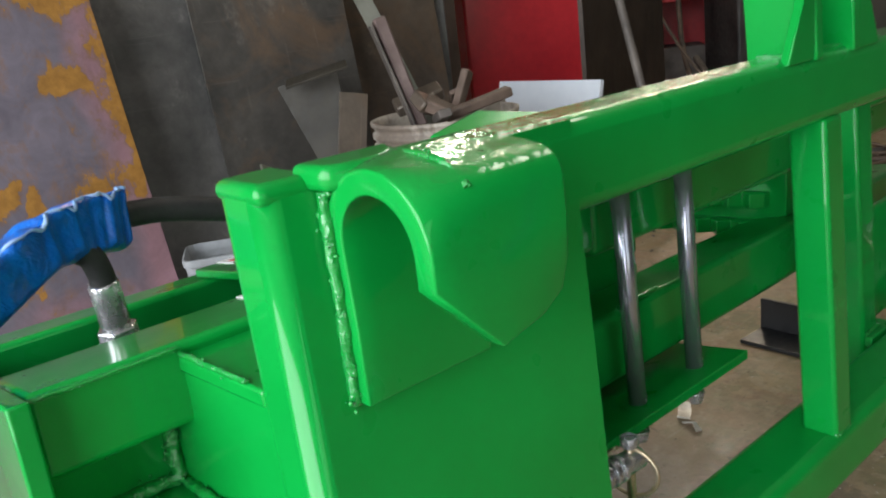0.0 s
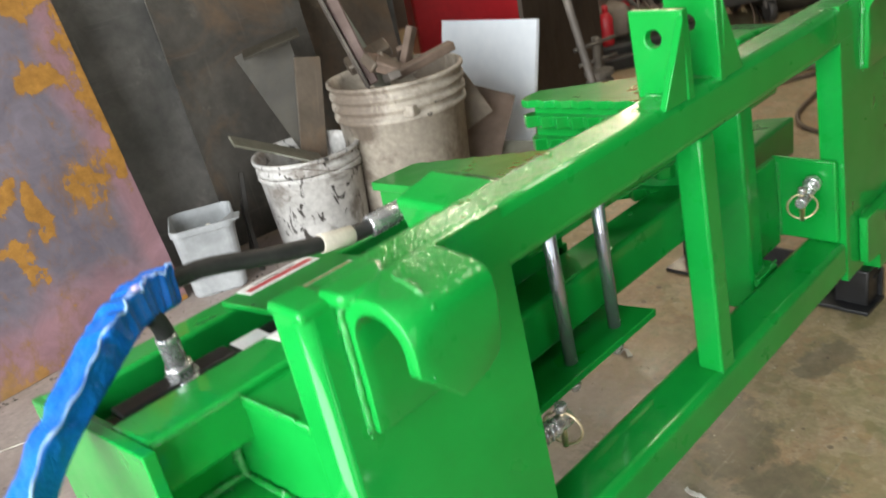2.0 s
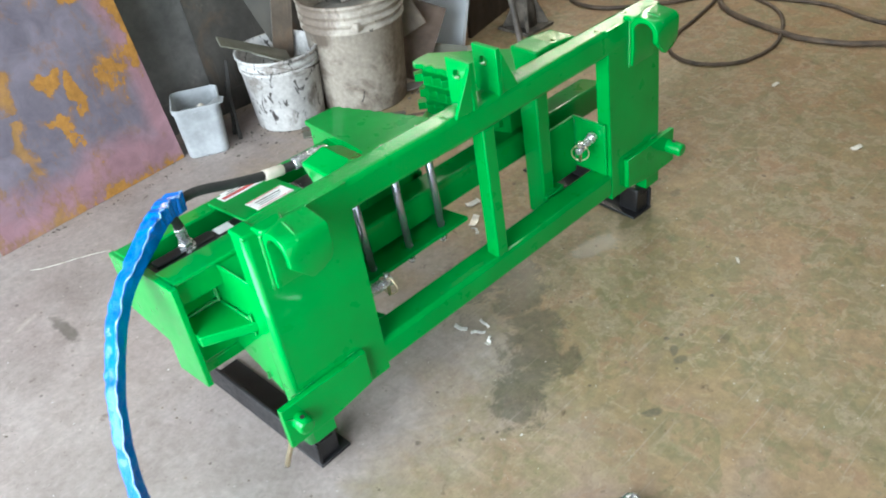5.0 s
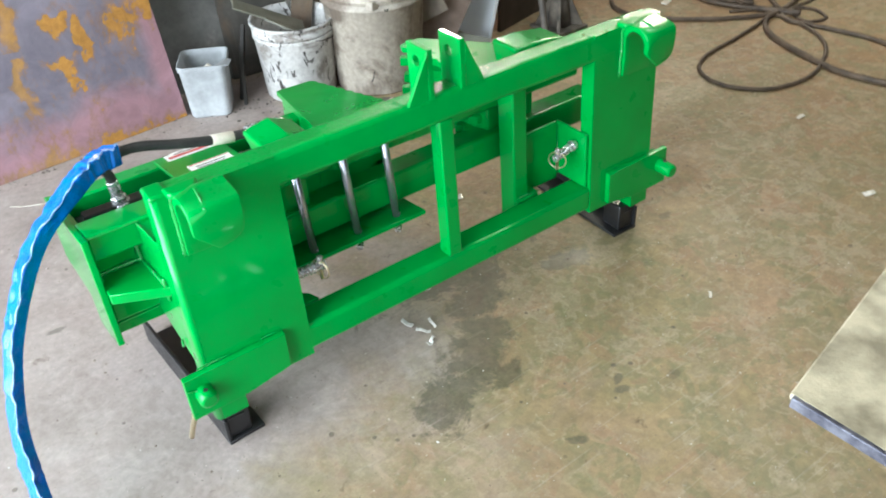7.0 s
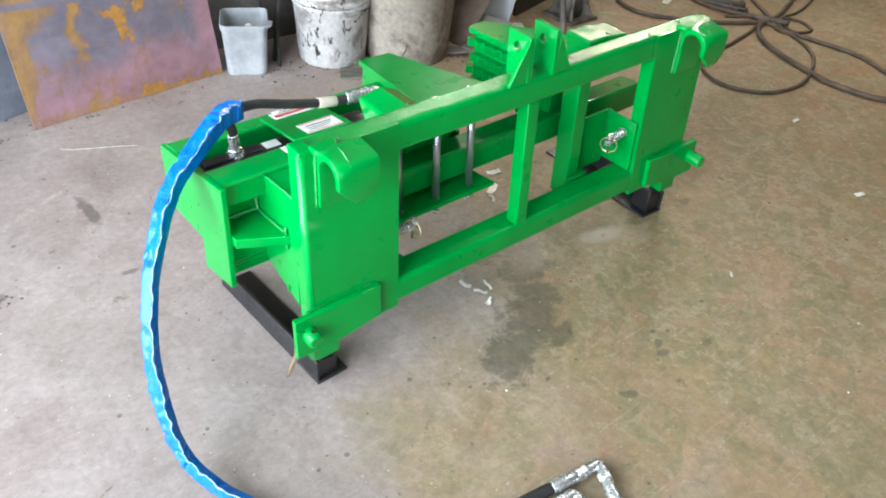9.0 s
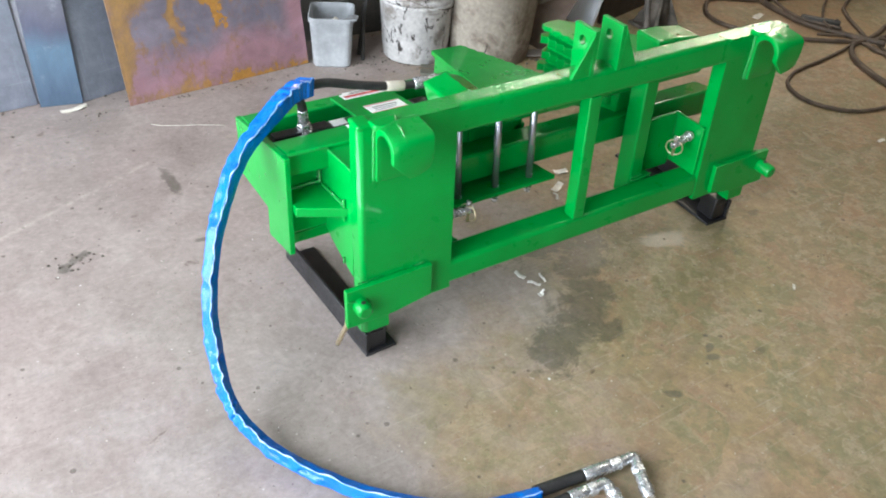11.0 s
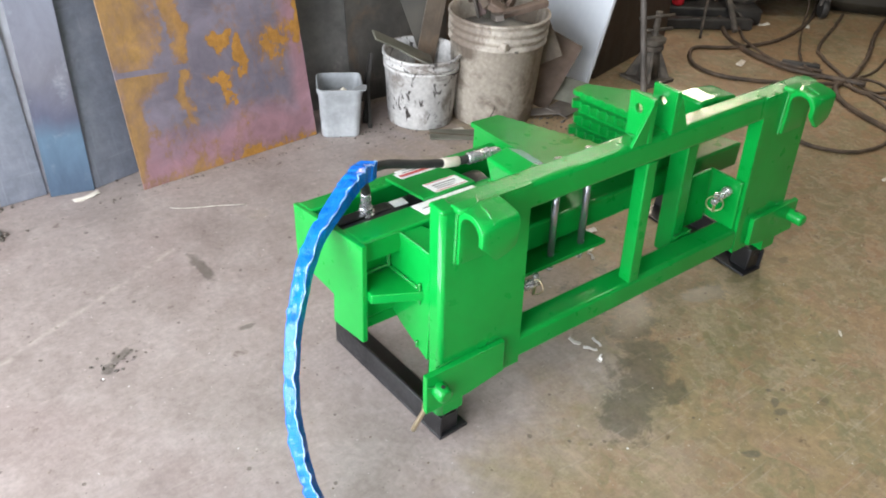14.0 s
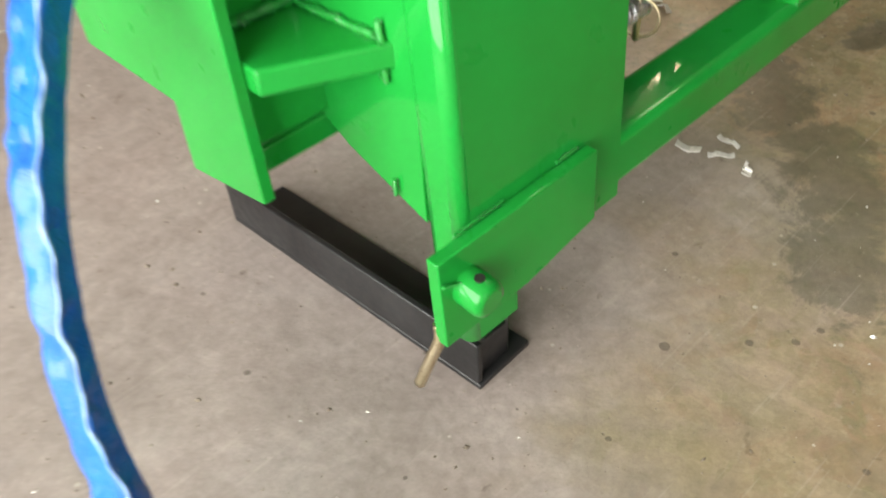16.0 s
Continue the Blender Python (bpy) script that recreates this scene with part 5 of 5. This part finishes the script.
offcut.matrix_world = pose(0.945, 1.33, 0.35, -10, -14, -35)
tagged(offcut, "bent dark tapered sheet offcut", "scrap metal", "scrap metal at the back")
slab("scrap_plate", (0.915, 1.295, 0.49), (0.145, 0.04, 0.006), 20, -12, -38, OLIVE_DARK, "folded edge of a sheet offcut")
slab("scrap_bar", (1.07, 1.19, 0.47), (0.03, 0.03, 0.26), -6, -14, -25, SCRAP_PINK, "reddish-grey angle bar standing in the pail")
slab("scrap_bar", (1.045, 1.185, 0.46), (0.006, 0.03, 0.25), -6, -16, -25, SCRAP, "grey flat bar standing in the pail")
slab("scrap_bar", (1.11, 1.27, 0.52), (0.04, 0.006, 0.5), -8, -20, -30, SCRAP_OLIVE, "grey-green flat bar standing in the pail")
slab("scrap_block", (1.10, 1.10, 0.385), (0.07, 0.04, 0.03), 20, 30, -40, SCRAP_RUST, "rusty offcut lying in the pail")
slab("scrap_block", (1.17, 1.05, 0.385), (0.17, 0.03, 0.022), 5, -12, -20, SCRAP_RUST, "rusty flat bar lying in the pail")
slab("scrap_block", (1.13, 1.17, 0.39), (0.08, 0.05, 0.025), -15, 20, 35, SCRAP_TAN, "tan dusty offcut lying in the pail")
slab("scrap_block", (1.2, 1.13, 0.41), (0.03, 0.02, 0.1), 12, 24, 20, SCRAP_RUST, "rusty stub standing in the pail")
slab("scrap_block", (1.06, 1.05, 0.375), (0.09, 0.03, 0.02), -8, 14, 60, SCRAP, "dark offcut lying in the pail")
slab("scrap_block", (1.14, 1.22, 0.40), (0.12, 0.05, 0.03), 25, -15, -30, BROWN_STEEL, "brown bent offcut lying in the pail")
slab("scrap_block", (1.22, 1.17, 0.385), (0.1, 0.04, 0.012), -20, 35, 50, SCRAP_RUST, "rusty strip bent over the pail rim")
slab("scrap_block", (1.08, 1.13, 0.40), (0.05, 0.05, 0.03), 40, 20, 10, BROWN_STEEL, "dark brown lump lying in the pail")
slab("scrap_plate", (1.33, 1.075, 0.135), (0.16, 0.006, 0.26), -14, 24, -45, SCRAP_RUST, "brown sheet offcut leaning by the pail")
slab("scrap_plate", (1.28, 1.08, 0.27), (0.11, 0.008, 0.2), -10, -28, -45, SCRAP_TAN, "dusty offcut leaning on the pail rim")
slab("scrap_plate", (1.42, 1.02, 0.05), (0.15, 0.006, 0.09), -35, 10, -50, SCRAP_OLIVE, "olive-grey offcut leaning on the floor clutter")
slab("scrap_plate", (1.36, 0.98, 0.016), (0.16, 0.08, 0.005), 8, 6, 20, SCRAP, "dark offcut lying on the floor")
slab("scrap_plate", (1.26, 0.99, 0.02), (0.12, 0.04, 0.005), 10, -8, -40, SCRAP, "dark offcut lying on the floor")
slab("scrap_plate", (0.9, 1.035, 0.004), (0.17, 0.07, 0.005), 0, 0, -32, SCRAP_OLIVE, "flat olive-grey offcut lying on the floor")
slab("scrap_bar", (0.67, 0.895, 0.003), (0.19, 0.025, 0.005), 0, 0, 6, SCRAP_TAN, "dusty flat bar lying on the floor")
slab("scrap_bar", (1.05, 0.95, 0.004), (0.16, 0.018, 0.006), 0, 0, -36, SCRAP, "dark flat bar lying on the floor")
slab("scrap_bar", (0.745, 1.335, 0.09), (0.012, 0.05, 0.24), -34, 8, -30, DARK, "dark bar leaning behind the tub")
slab("scrap_bar", (0.725, 1.30, 0.06), (0.012, 0.04, 0.2), -44, 4, -24, DARK, "dark bar leaning behind the tub")
slab("wood_block", (1.02, 0.9, 0.013), (0.06, 0.024, 0.024), 0, 0, 25, CARD, "pale offcut block on the floor", "offcut")
slab("foam_block", (1.545, 1.02, 0.02), (0.075, 0.045, 0.038), 0, 0, -30, CARD, "pale foam block on the floor", "offcut")

# jack stand
jack = thing("jack_stand", "dusty dark jack stand with a screw and cross pins", "jack stand", at=(1.86, 1.03, 0))
part("base", prism([(-0.075, -0.075), (0.075, -0.075), (0.075, 0.075), (-0.075, 0.075)], 0, 0.012, "z", r=0.002), DUSTY, jack)
for k in range(4):
    a = radians(45 + 90 * k)
    part("leg", prism([(0.018, 0.012), (0.088, 0.012), (0.074, 0.04), (0.03, 0.13), (0.018, 0.13)], -0.006, 0.006, "y", r=0.0015, m=Matrix.Rotation(a, 4, "Z")), DUSTY, jack)
part("tower", lathe([(0.044, 0.012), (0.038, 0.07), (0.03, 0.12), (0.026, 0.125)], 16), DUSTY, jack, "", True)
part("screw_collar", lathe([(0.03, 0.12), (0.042, 0.126), (0.042, 0.14), (0.032, 0.144), (0.032, 0.152), (0.046, 0.156), (0.046, 0.17), (0.02, 0.178)], 20), DUSTY, jack)
part("screw", lathe([(0.0115 if k % 2 else 0.014, 0.17 + k * 0.004) for k in range(26)], 14), DUSTY, jack)
part("cross_pin", cyl((-0.085, 0.02, 0.25), (0.055, -0.03, 0.258), 0.006, n=8), DUSTY, jack, "", True)
part("cross_pin", cyl((-0.06, 0.025, 0.198), (0.06, -0.03, 0.204), 0.006, n=8), DUSTY, jack, "", True)

# red cabinet, dark column and red shelf further back
cab = thing("red_cabinet", "tall red painted steel cabinet with dark trim", "cabinet", at=(2.36, 1.85, 0))
cab.rotation_euler = (0, 0, radians(-37))
part("body", box(-0.33, 0.33, 0.0, 0.3, 0.05, 1.3, 0.008), RED_PAINT, cab)
part("door", box(-0.325, 0.325, -0.014, -0.001, 0.09, 1.28, 0.004), RED_PAINT, cab)
part("plinth", box(-0.32, 0.32, 0.01, 0.28, 0.0, 0.05, 0.002), DARK, cab)
col = thing("steel_column", "dark steel column standing by the back wall", "column", at=(1.62, 1.72, 0))
col.rotation_euler = (0, 0, radians(-37))
part("web", box(-0.085, 0.03, -0.02, 0.02, 0, 2.6, 0.003), DARK, col)
part("flange", box(0.03, 0.06, -0.06, 0.06, 0, 2.6, 0.003), GREY_STEEL, col)
part("flange", box(-0.12, -0.09, -0.06, 0.06, 0, 2.6, 0.003), DARK, col)
shelf_t = thing("red_shelf", "red steel shelf rack with dark cluttered bays", "shelf", at=(2.97, 1.91, 0))
shelf_t.rotation_euler = (0, 0, radians(-52))
for x in (-0.5, 0.46):
    part("side_panel", box(x, x + 0.04, 0, 0.4, 0, 1.2, 0.003), RED_DARK, shelf_t)
for z in (0.08, 0.52, 0.86):
    part("shelf", box(-0.46, 0.46, 0, 0.4, z, z + 0.045, 0.003), RED_PAINT, shelf_t)
part("back_panel", box(-0.46, 0.46, 0.38, 0.4, 0, 1.2, 0.001), RED_PAINT, shelf_t)
for k, (x, w, h) in enumerate(((-0.3, 0.2, 0.16), (-0.05, 0.16, 0.1), (0.2, 0.22, 0.2))):
    t = link("parts_box", box(x - w / 2, x + w / 2, 0.06, 0.3, 0.1255, 0.1255 + h, 0.006), (DARK, SCRAP_RUST, SCRAP)[k])
    t.matrix_world = Matrix.Translation((2.97, 1.91, 0)) @ Matrix.Rotation(radians(-52), 4, "Z")
    tagged(t, ("dark oily metal box on the red shelf", "rusty metal box on the red shelf", "grey metal box on the red shelf")[k], "box")
bottle = thing("red_bottle", "small red bottle standing on the dark base plate", "bottle", at=(2.515, 1.435, 0.081))
part("body", lathe([(0.026, 0), (0.028, 0.01), (0.028, 0.1), (0.012, 0.125)], 16), RED_PAINT, bottle, "", True)
part("cap", lathe([(0.012, 0.125), (0.012, 0.148), (0.004, 0.152)], 12), RED_PAINT, bottle, "", True)


# low machines in the dark at the far right
def machine(name, x, y, rz, w, d, h, label, mat):
    t = thing(name, label, "machine", at=(x, y, 0))
    t.rotation_euler = (0, 0, radians(rz))
    part("frame", box(-w / 2, w / 2, -d / 2, d / 2, 0.1, 0.16, 0.006), DARK, t)
    part("housing", prism([(-w / 2 + 0.02, 0.16), (w / 2 - 0.02, 0.16), (w / 2 - 0.02, h * 0.7), (w / 2 - 0.1, h), (-w / 2 + 0.02, h)], -d / 2 + 0.02, d / 2 - 0.02, "y", r=0.01), mat, t)
    for sx in (-1, 1):
        for sy in (-1, 1):
            wh = part("caster_wheel", cyl((sx * w * 0.4 - 0.016, sy * d * 0.4, 0.045), (sx * w * 0.4 + 0.016, sy * d * 0.4, 0.045), 0.045, n=20, bev=0.006), DARK, t, "", True)
            part("caster_fork", box(sx * w * 0.4 - 0.024, sx * w * 0.4 + 0.024, sy * d * 0.4 - 0.012, sy * d * 0.4 + 0.012, 0.06, 0.1, 0.003), SCRAP, wh)
    return t


machine("welder_cart", 3.17, 1.36, -40, 0.5, 0.42, 0.62, "dark dusty welding machine on caster wheels", DARK)
machine("compressor_cart", 3.95, 1.35, -50, 0.6, 0.45, 0.6, "dark olive dusty machine on caster wheels", OLIVE_DARK)
slab("engine_block", (2.6, 1.52, 0.15), (0.2, 0.16, 0.14), 0, 0, -35, SCRAP_TAN, "dusty tan casting on a dark base", "casting")
slab("engine_block", (2.74, 1.42, 0.13), (0.12, 0.12, 0.1), 0, 0, -20, SCRAP_RUST, "rusty casting on a dark base", "casting")
slab("engine_block", (2.6, 1.53, 0.235), (0.1, 0.07, 0.04), 12, 8, 20, SCRAP_RUST, "rusty lump on top of a casting", "casting")
slab("steel_beam", (2.68, 1.46, 0.04), (0.56, 0.3, 0.08), 0, 0, -35, DARK, "dark base plate on the floor", "beam")
slab("steel_beam", (2.57, 1.29, 0.025), (0.42, 0.05, 0.05), 0, 0, -33, DARK, "dark steel beam on the floor", "beam")
slab("grey_box", (3.62, 1.07, 0.3), (0.6, 0.4, 0.6), 0, 0, -50, OLIVE_DARK, "dark olive steel box on the floor", "box")
slab("steel_post", (3.33, 1.46, 0.6), (0.05, 0.05, 1.2), 0, 0, -52, BLUE_PAINT, "dull blue painted square steel post", "post")
flange_disc = link("brake_drum", lathe([(0.02, 0.0), (0.085, 0.0), (0.09, 0.008), (0.09, 0.05), (0.07, 0.056), (0.05, 0.085), (0.03, 0.09), (0.012, 0.09)], 28), DUSTY, None, "", True)
flange_disc.matrix_world = pose(2.86, 1.35, 0.081, 0, 0, 0)
tagged(flange_disc, "dusty dark brake drum on the base plate", "brake drum")
for k, (p, q, r) in enumerate((((2.62, 1.17, 0.016), (2.88, 1.55, 0.3), 0.014), ((2.75, 1.2, 0.012), (2.65, 1.45, 0.25), 0.008), ((2.42, 1.21, 0.008), (2.66, 1.38, 0.24), 0.006))):
    bar = link("steel_bar", cyl(p, q, r, n=12, bev=0.001), DUSTY, None, "", True)
    tagged(bar, ("dusty steel tube leaning over the clutter", "thin dusty steel bar leaning over the clutter", "thin dusty rod leaning over the clutter")[k], "steel bar", "bars leaning over the clutter")


def cable(pts, r, label, seed):
    rnd = random.Random(seed)
    path = spline([(x, y, z) for x, y, z in pts], 10)
    path = [p + Vector((rnd.uniform(-1, 1), rnd.uniform(-1, 1), 0)) * 0.0015 for p in path]
    ob = link("cable", sweep(path, r, 10), CABLE, None, "", True)
    return tagged(ob, label, "cable", "cables on the floor")


def on_floor(pts, r):
    return [(x, y, r) for x, y in pts]


cable(on_floor([(3.53, 1.31), (3.12, 1.1), (2.74, 1.01), (2.47, 1.05), (2.31, 1.14), (2.2, 1.09), (2.13, 0.99), (2.15, 0.86), (2.29, 0.71), (2.42, 0.62), (2.5, 0.58)], 0.008), 0.008, "dusty dark rubber cable looped on the floor", 1)
cable(on_floor([(2.58, 0.62), (2.45, 0.57), (2.25, 0.53), (2.03, 0.5), (1.92, 0.43), (1.9, 0.32), (1.98, 0.215), (2.124, 0.185), (2.27, 0.22), (2.42, 0.31), (2.5, 0.45), (2.53, 0.66), (2.62, 0.76)], 0.0065), 0.0065, "dusty dark rubber cable looped on the floor", 2)
cable([(3.02, 1.72, 0.7), (2.93, 1.64, 0.34), (2.82, 1.5, 0.16), (2.61, 1.23, 0.011), (2.48, 1.03, 0.011), (2.45, 0.87, 0.011), (2.46, 0.75, 0.011), (2.52, 0.62, 0.011), (2.56, 0.5, 0.02)], 0.011, "thick dusty brown cable hanging to the floor", 3)
cable([(3.4, 1.42, 0.5), (3.16, 1.16, 0.1), (3.01, 1.07, 0.005), (2.69, 0.88, 0.005), (2.5, 0.74, 0.028), (2.46, 0.68, 0.03)], 0.005, "thin dusty cable hanging to the floor", 4)
cable(on_floor([(3.34, 1.06), (3.16, 0.99), (2.81, 0.86), (2.7, 0.77), (2.58, 0.6), (2.5, 0.51), (2.52, 0.42), (2.56, 0.2), (2.5, 0.0), (2.5, -0.3)], 0.0075), 0.0075, "dusty dark rubber cable on the floor", 5)
cable(on_floor([(3.8, 1.0), (3.45, 0.9), (3.15, 0.79), (2.88, 0.67), (2.6, 0.58), (2.45, 0.56), (2.33, 0.45), (2.25, 0.2), (2.25, 0.08), (2.3, -0.05), (2.5, -0.3), (2.9, -0.6)], 0.0095), 0.0095, "dusty dark rubber cable on the floor", 6)
cable(on_floor([(0.83, 1.09), (0.95, 0.99), (1.1, 0.88), (1.25, 0.79), (1.4, 0.82)], 0.004), 0.004, "thin dark wire lying on the floor", 7)
cable([(2.72, 1.72, 0.7), (2.68, 1.52, 0.4), (2.72, 1.3, 0.1), (2.66, 1.17, 0.01), (2.52, 1.03, 0.024), (2.44, 0.82, 0.026), (2.5, 0.66, 0.03)], 0.006, "thin wire hanging to the floor", 8)
cable(on_floor([(2.42, 0.7), (2.56, 0.61), (2.66, 0.52), (2.62, 0.43), (2.54, 0.46), (2.6, 0.56), (2.76, 0.57), (2.95, 0.62)], 0.0055), 0.0055, "thin dusty cable in a loose knot on the floor", 9)
tagged(link("cable_joint", cyl((2.46, 0.82, 0.018), (2.55, 0.70, 0.018), 0.018, n=14, bev=0.004), DARK, None, "", True), "dark cable joint on the floor", "cable joint")

# ---- small things on the floor ----
def chip(x, y, length, width, rz, mat, label, curl=0.012, seed=0):
    rnd = random.Random(seed)
    b = bmesh.new()
    n, rows = 7, []
    for i in range(n + 1):
        u = i / n - 0.5
        z = 0.001 + curl * math.sin(3 * u + seed) ** 2 * rnd.uniform(0.5, 1.0)
        w = width * rnd.uniform(0.6, 1.0) / 2
        rows.append([b.verts.new((u * length, s * w + 0.22 * length * u * u * (seed % 3), z + dz)) for s, dz in ((-1, 0), (1, 0.002), (1, 0.004), (-1, 0.002))])
    for r0, r1 in zip(rows, rows[1:]):
        for k in range(4):
            b.faces.new((r0[k], r0[(k + 1) % 4], r1[(k + 1) % 4], r1[k]))
    b.faces.new(rows[0])
    b.faces.new(rows[-1])
    ob = link("metal_chip", b, mat)
    ob.matrix_world = pose(x, y, 0, 0, 0, rz)
    return tagged(ob, label, "metal chip", "chips on the floor")


for k, (x, y, l, w, rz) in enumerate(((0.486, 0.042, 0.031, 0.010, -75), (0.528, 0.013, 0.033, 0.006, -103), (0.498, 0.003, 0.032, 0.006, -48), (0.488, -0.036, 0.013, 0.012, 10), (0.5, -0.028, 0.016, 0.005, 12), (0.575, 0.11, 0.04, 0.008, -10),
                                      (0.80, 0.30, 0.05, 0.02, 30), (0.86, 0.36, 0.04, 0.02, -20), (0.775, 0.27, 0.03, 0.01, 70))):
    chip(x, y, l, w, rz, CHIP, "curled bright aluminium chip on the floor", 0.006, k)
for k, (x, y, l, w, rz) in enumerate(((1.672, -0.3, 0.032, 0.014, -20), (2.34, 0.93, 0.07, 0.03, 20), (2.85, 1.18, 0.07, 0.025, -20), (3.03, 1.055, 0.06, 0.02, 40), (0.93, 1.06, 0.05, 0.015, 0), (1.42, 0.93, 0.05, 0.02, 30),
                                      (-0.235, 1.27, 0.075, 0.018, 8), (1.9, 0.05, 0.03, 0.012, 0), (1.05, -0.3, 0.02, 0.008, 40))):
    chip(x, y, l, w, rz, CARD, "pale offcut lying on the floor", 0.004, 20 + k)
cord = link("cord", sweep(spline(on_floor([(-0.064, 1.095), (-0.045, 1.078), (-0.01, 1.06), (0.05, 1.035), (0.12, 1.0)], 0.004), 8), 0.0018, 8), varied("dull_cord", (0.27, 0.24, 0.2), (0.42, 0.38, 0.33), 60, (0.6, 0.8), bumps=0.1), None, "", True)
tagged(cord, "short pale cord lying on the floor", "cord")
fluff = link("floor_debris", lathe([(0.03, 0.0), (0.034, 0.006), (0.02, 0.018), (0.004, 0.02)], 9, Matrix.Translation((-0.51, 1.2, 0)), wobble=0.3), FILL)
tagged(fluff, "grey clump of dirt on the floor", "debris")


def grit(n, x0, x1, y0, y1, seed):
    rnd = random.Random(seed)
    vs, fs = [], []
    for _ in range(n):
        x, y, s = rnd.uniform(x0, x1), rnd.uniform(y0, y1), rnd.uniform(0.0005, 0.0018) * (2.0 if rnd.random() < 0.05 else 1)
        a, k = rnd.uniform(0, 6.28), rnd.uniform(0.4, 1)
        base = len(vs)
        for j in range(4):
            vs.append((x + s * math.cos(a + j * 1.571) * (k if j % 2 else 1), y + s * math.sin(a + j * 1.571) * (k if j % 2 else 1), 0.0003))
        vs.append((x, y, s * 0.8))
        fs += [(base + j, base + (j + 1) % 4, base + 4) for j in range(4)]
    return vs, fs


for nm, cnt, area_, mat, seed in (("floor_grit", 9000, (-1.2, 2.4, -0.9, 1.3), GRIT, 5), ("floor_swarf", 420, (-0.6, 1.6, -0.7, 1.1), CHIP, 6)):
    vs, fs = grit(cnt, *area_, seed)
    me = bpy.data.meshes.new(nm)
    me.from_pydata(vs, [], fs)
    me.materials.append(mat)
    tagged(new(nm, me), "fine grit and dirt scattered over the floor" if nm == "floor_grit" else "tiny bright swarf scattered over the floor", "debris", kind="stuff")

def crumbs(name, spots, label, seed):
    """Loose dirt: uneven little lumps round the given spots (x, y, spread_x, spread_y, count, size)."""
    rnd = random.Random(seed)
    vs, fs = [], []
    for x, y, sx, sy, n, size in spots:
        for _ in range(n):
            c = Vector((x + rnd.gauss(0, sx), y + rnd.gauss(0, sy), 0))
            s = size * rnd.uniform(0.3, 1.0)
            base = len(vs)
            turn = Euler((rnd.uniform(0, 6), rnd.uniform(0, 6), rnd.uniform(0, 6))).to_matrix()
            for v in ICO[0]:
                q = turn @ Vector((v.x, v.y * 0.7, v.z)) * s * rnd.uniform(0.75, 1.1)
                vs.append((c.x + q.x, c.y + q.y, s * 0.45 + q.z * 0.55))
            fs += [tuple(base + j for j in f) for f in ICO[1]]
    me = bpy.data.meshes.new(name)
    me.from_pydata(vs, [], fs)
    me.materials.append(DIRT)
    return tagged(new(name, me), label, "debris", kind="stuff")


DIRT = varied("dry_dirt", (0.05, 0.042, 0.034), (0.16, 0.135, 0.11), 40, (0.75, 0.9), bumps=0)
crumbs("floor_dirt", [(-0.39, 0.57, 0.035, 0.012, 14, 0.0045), (-0.42, 0.55, 0.016, 0.014, 9, 0.006), (-0.55, 1.12, 0.02, 0.015, 10, 0.006), (-0.5, 1.2, 0.03, 0.02, 26, 0.008), (-0.6, 1.335, 0.2, 0.008, 90, 0.006),
                      (0.1, 1.222, 0.2, 0.006, 50, 0.004), (0.75, 1.2, 0.1, 0.05, 60, 0.005), (1.3, 0.97, 0.1, 0.05, 70, 0.008), (1.45, 0.93, 0.08, 0.05, 40, 0.007), (1.0, 0.93, 0.12, 0.05, 40, 0.005)],
       "dry crumbs of dirt scattered along the sheets and pails", 91)

# ---- bench corner ----
bench = thing("workbench", "worn galvanised sheet workbench with a dull blue frame", "workbench")
part("top", prism([(0.236, -0.879), (1.05, -0.728), (1.3, -2.1), (0.29, -2.15)], 0.7145, 0.7205, "z", r=0.0015), BENCH_TOP, bench)
part("edge_strip", prism([(0.233, -0.882), (0.24, -0.881), (0.30, -2.15), (0.292, -2.15)], 0.7105, 0.7203, "z", r=0.001), BENCH_EDGE, bench, "chipped steel edge")
for x, y in ((0.34, -1.08), (1.0, -0.9), (0.4, -2.05), (1.2, -2.0)):
    part("leg", box(x, x + 0.06, y - 0.06, y, 0, 0.7105, 0.004), BLUE_PAINT, bench)
part("rail", box(0.34, 0.40, -2.0, -1.141, 0.62, 0.69, 0.004), BLUE_PAINT, bench)
part("lower_shelf", prism([(0.40, -1.16), (1.0, -1.0), (1.2, -2.0), (0.45, -2.0)], 0.5, 0.515, "z", r=0.002), BLUE_PAINT, bench)
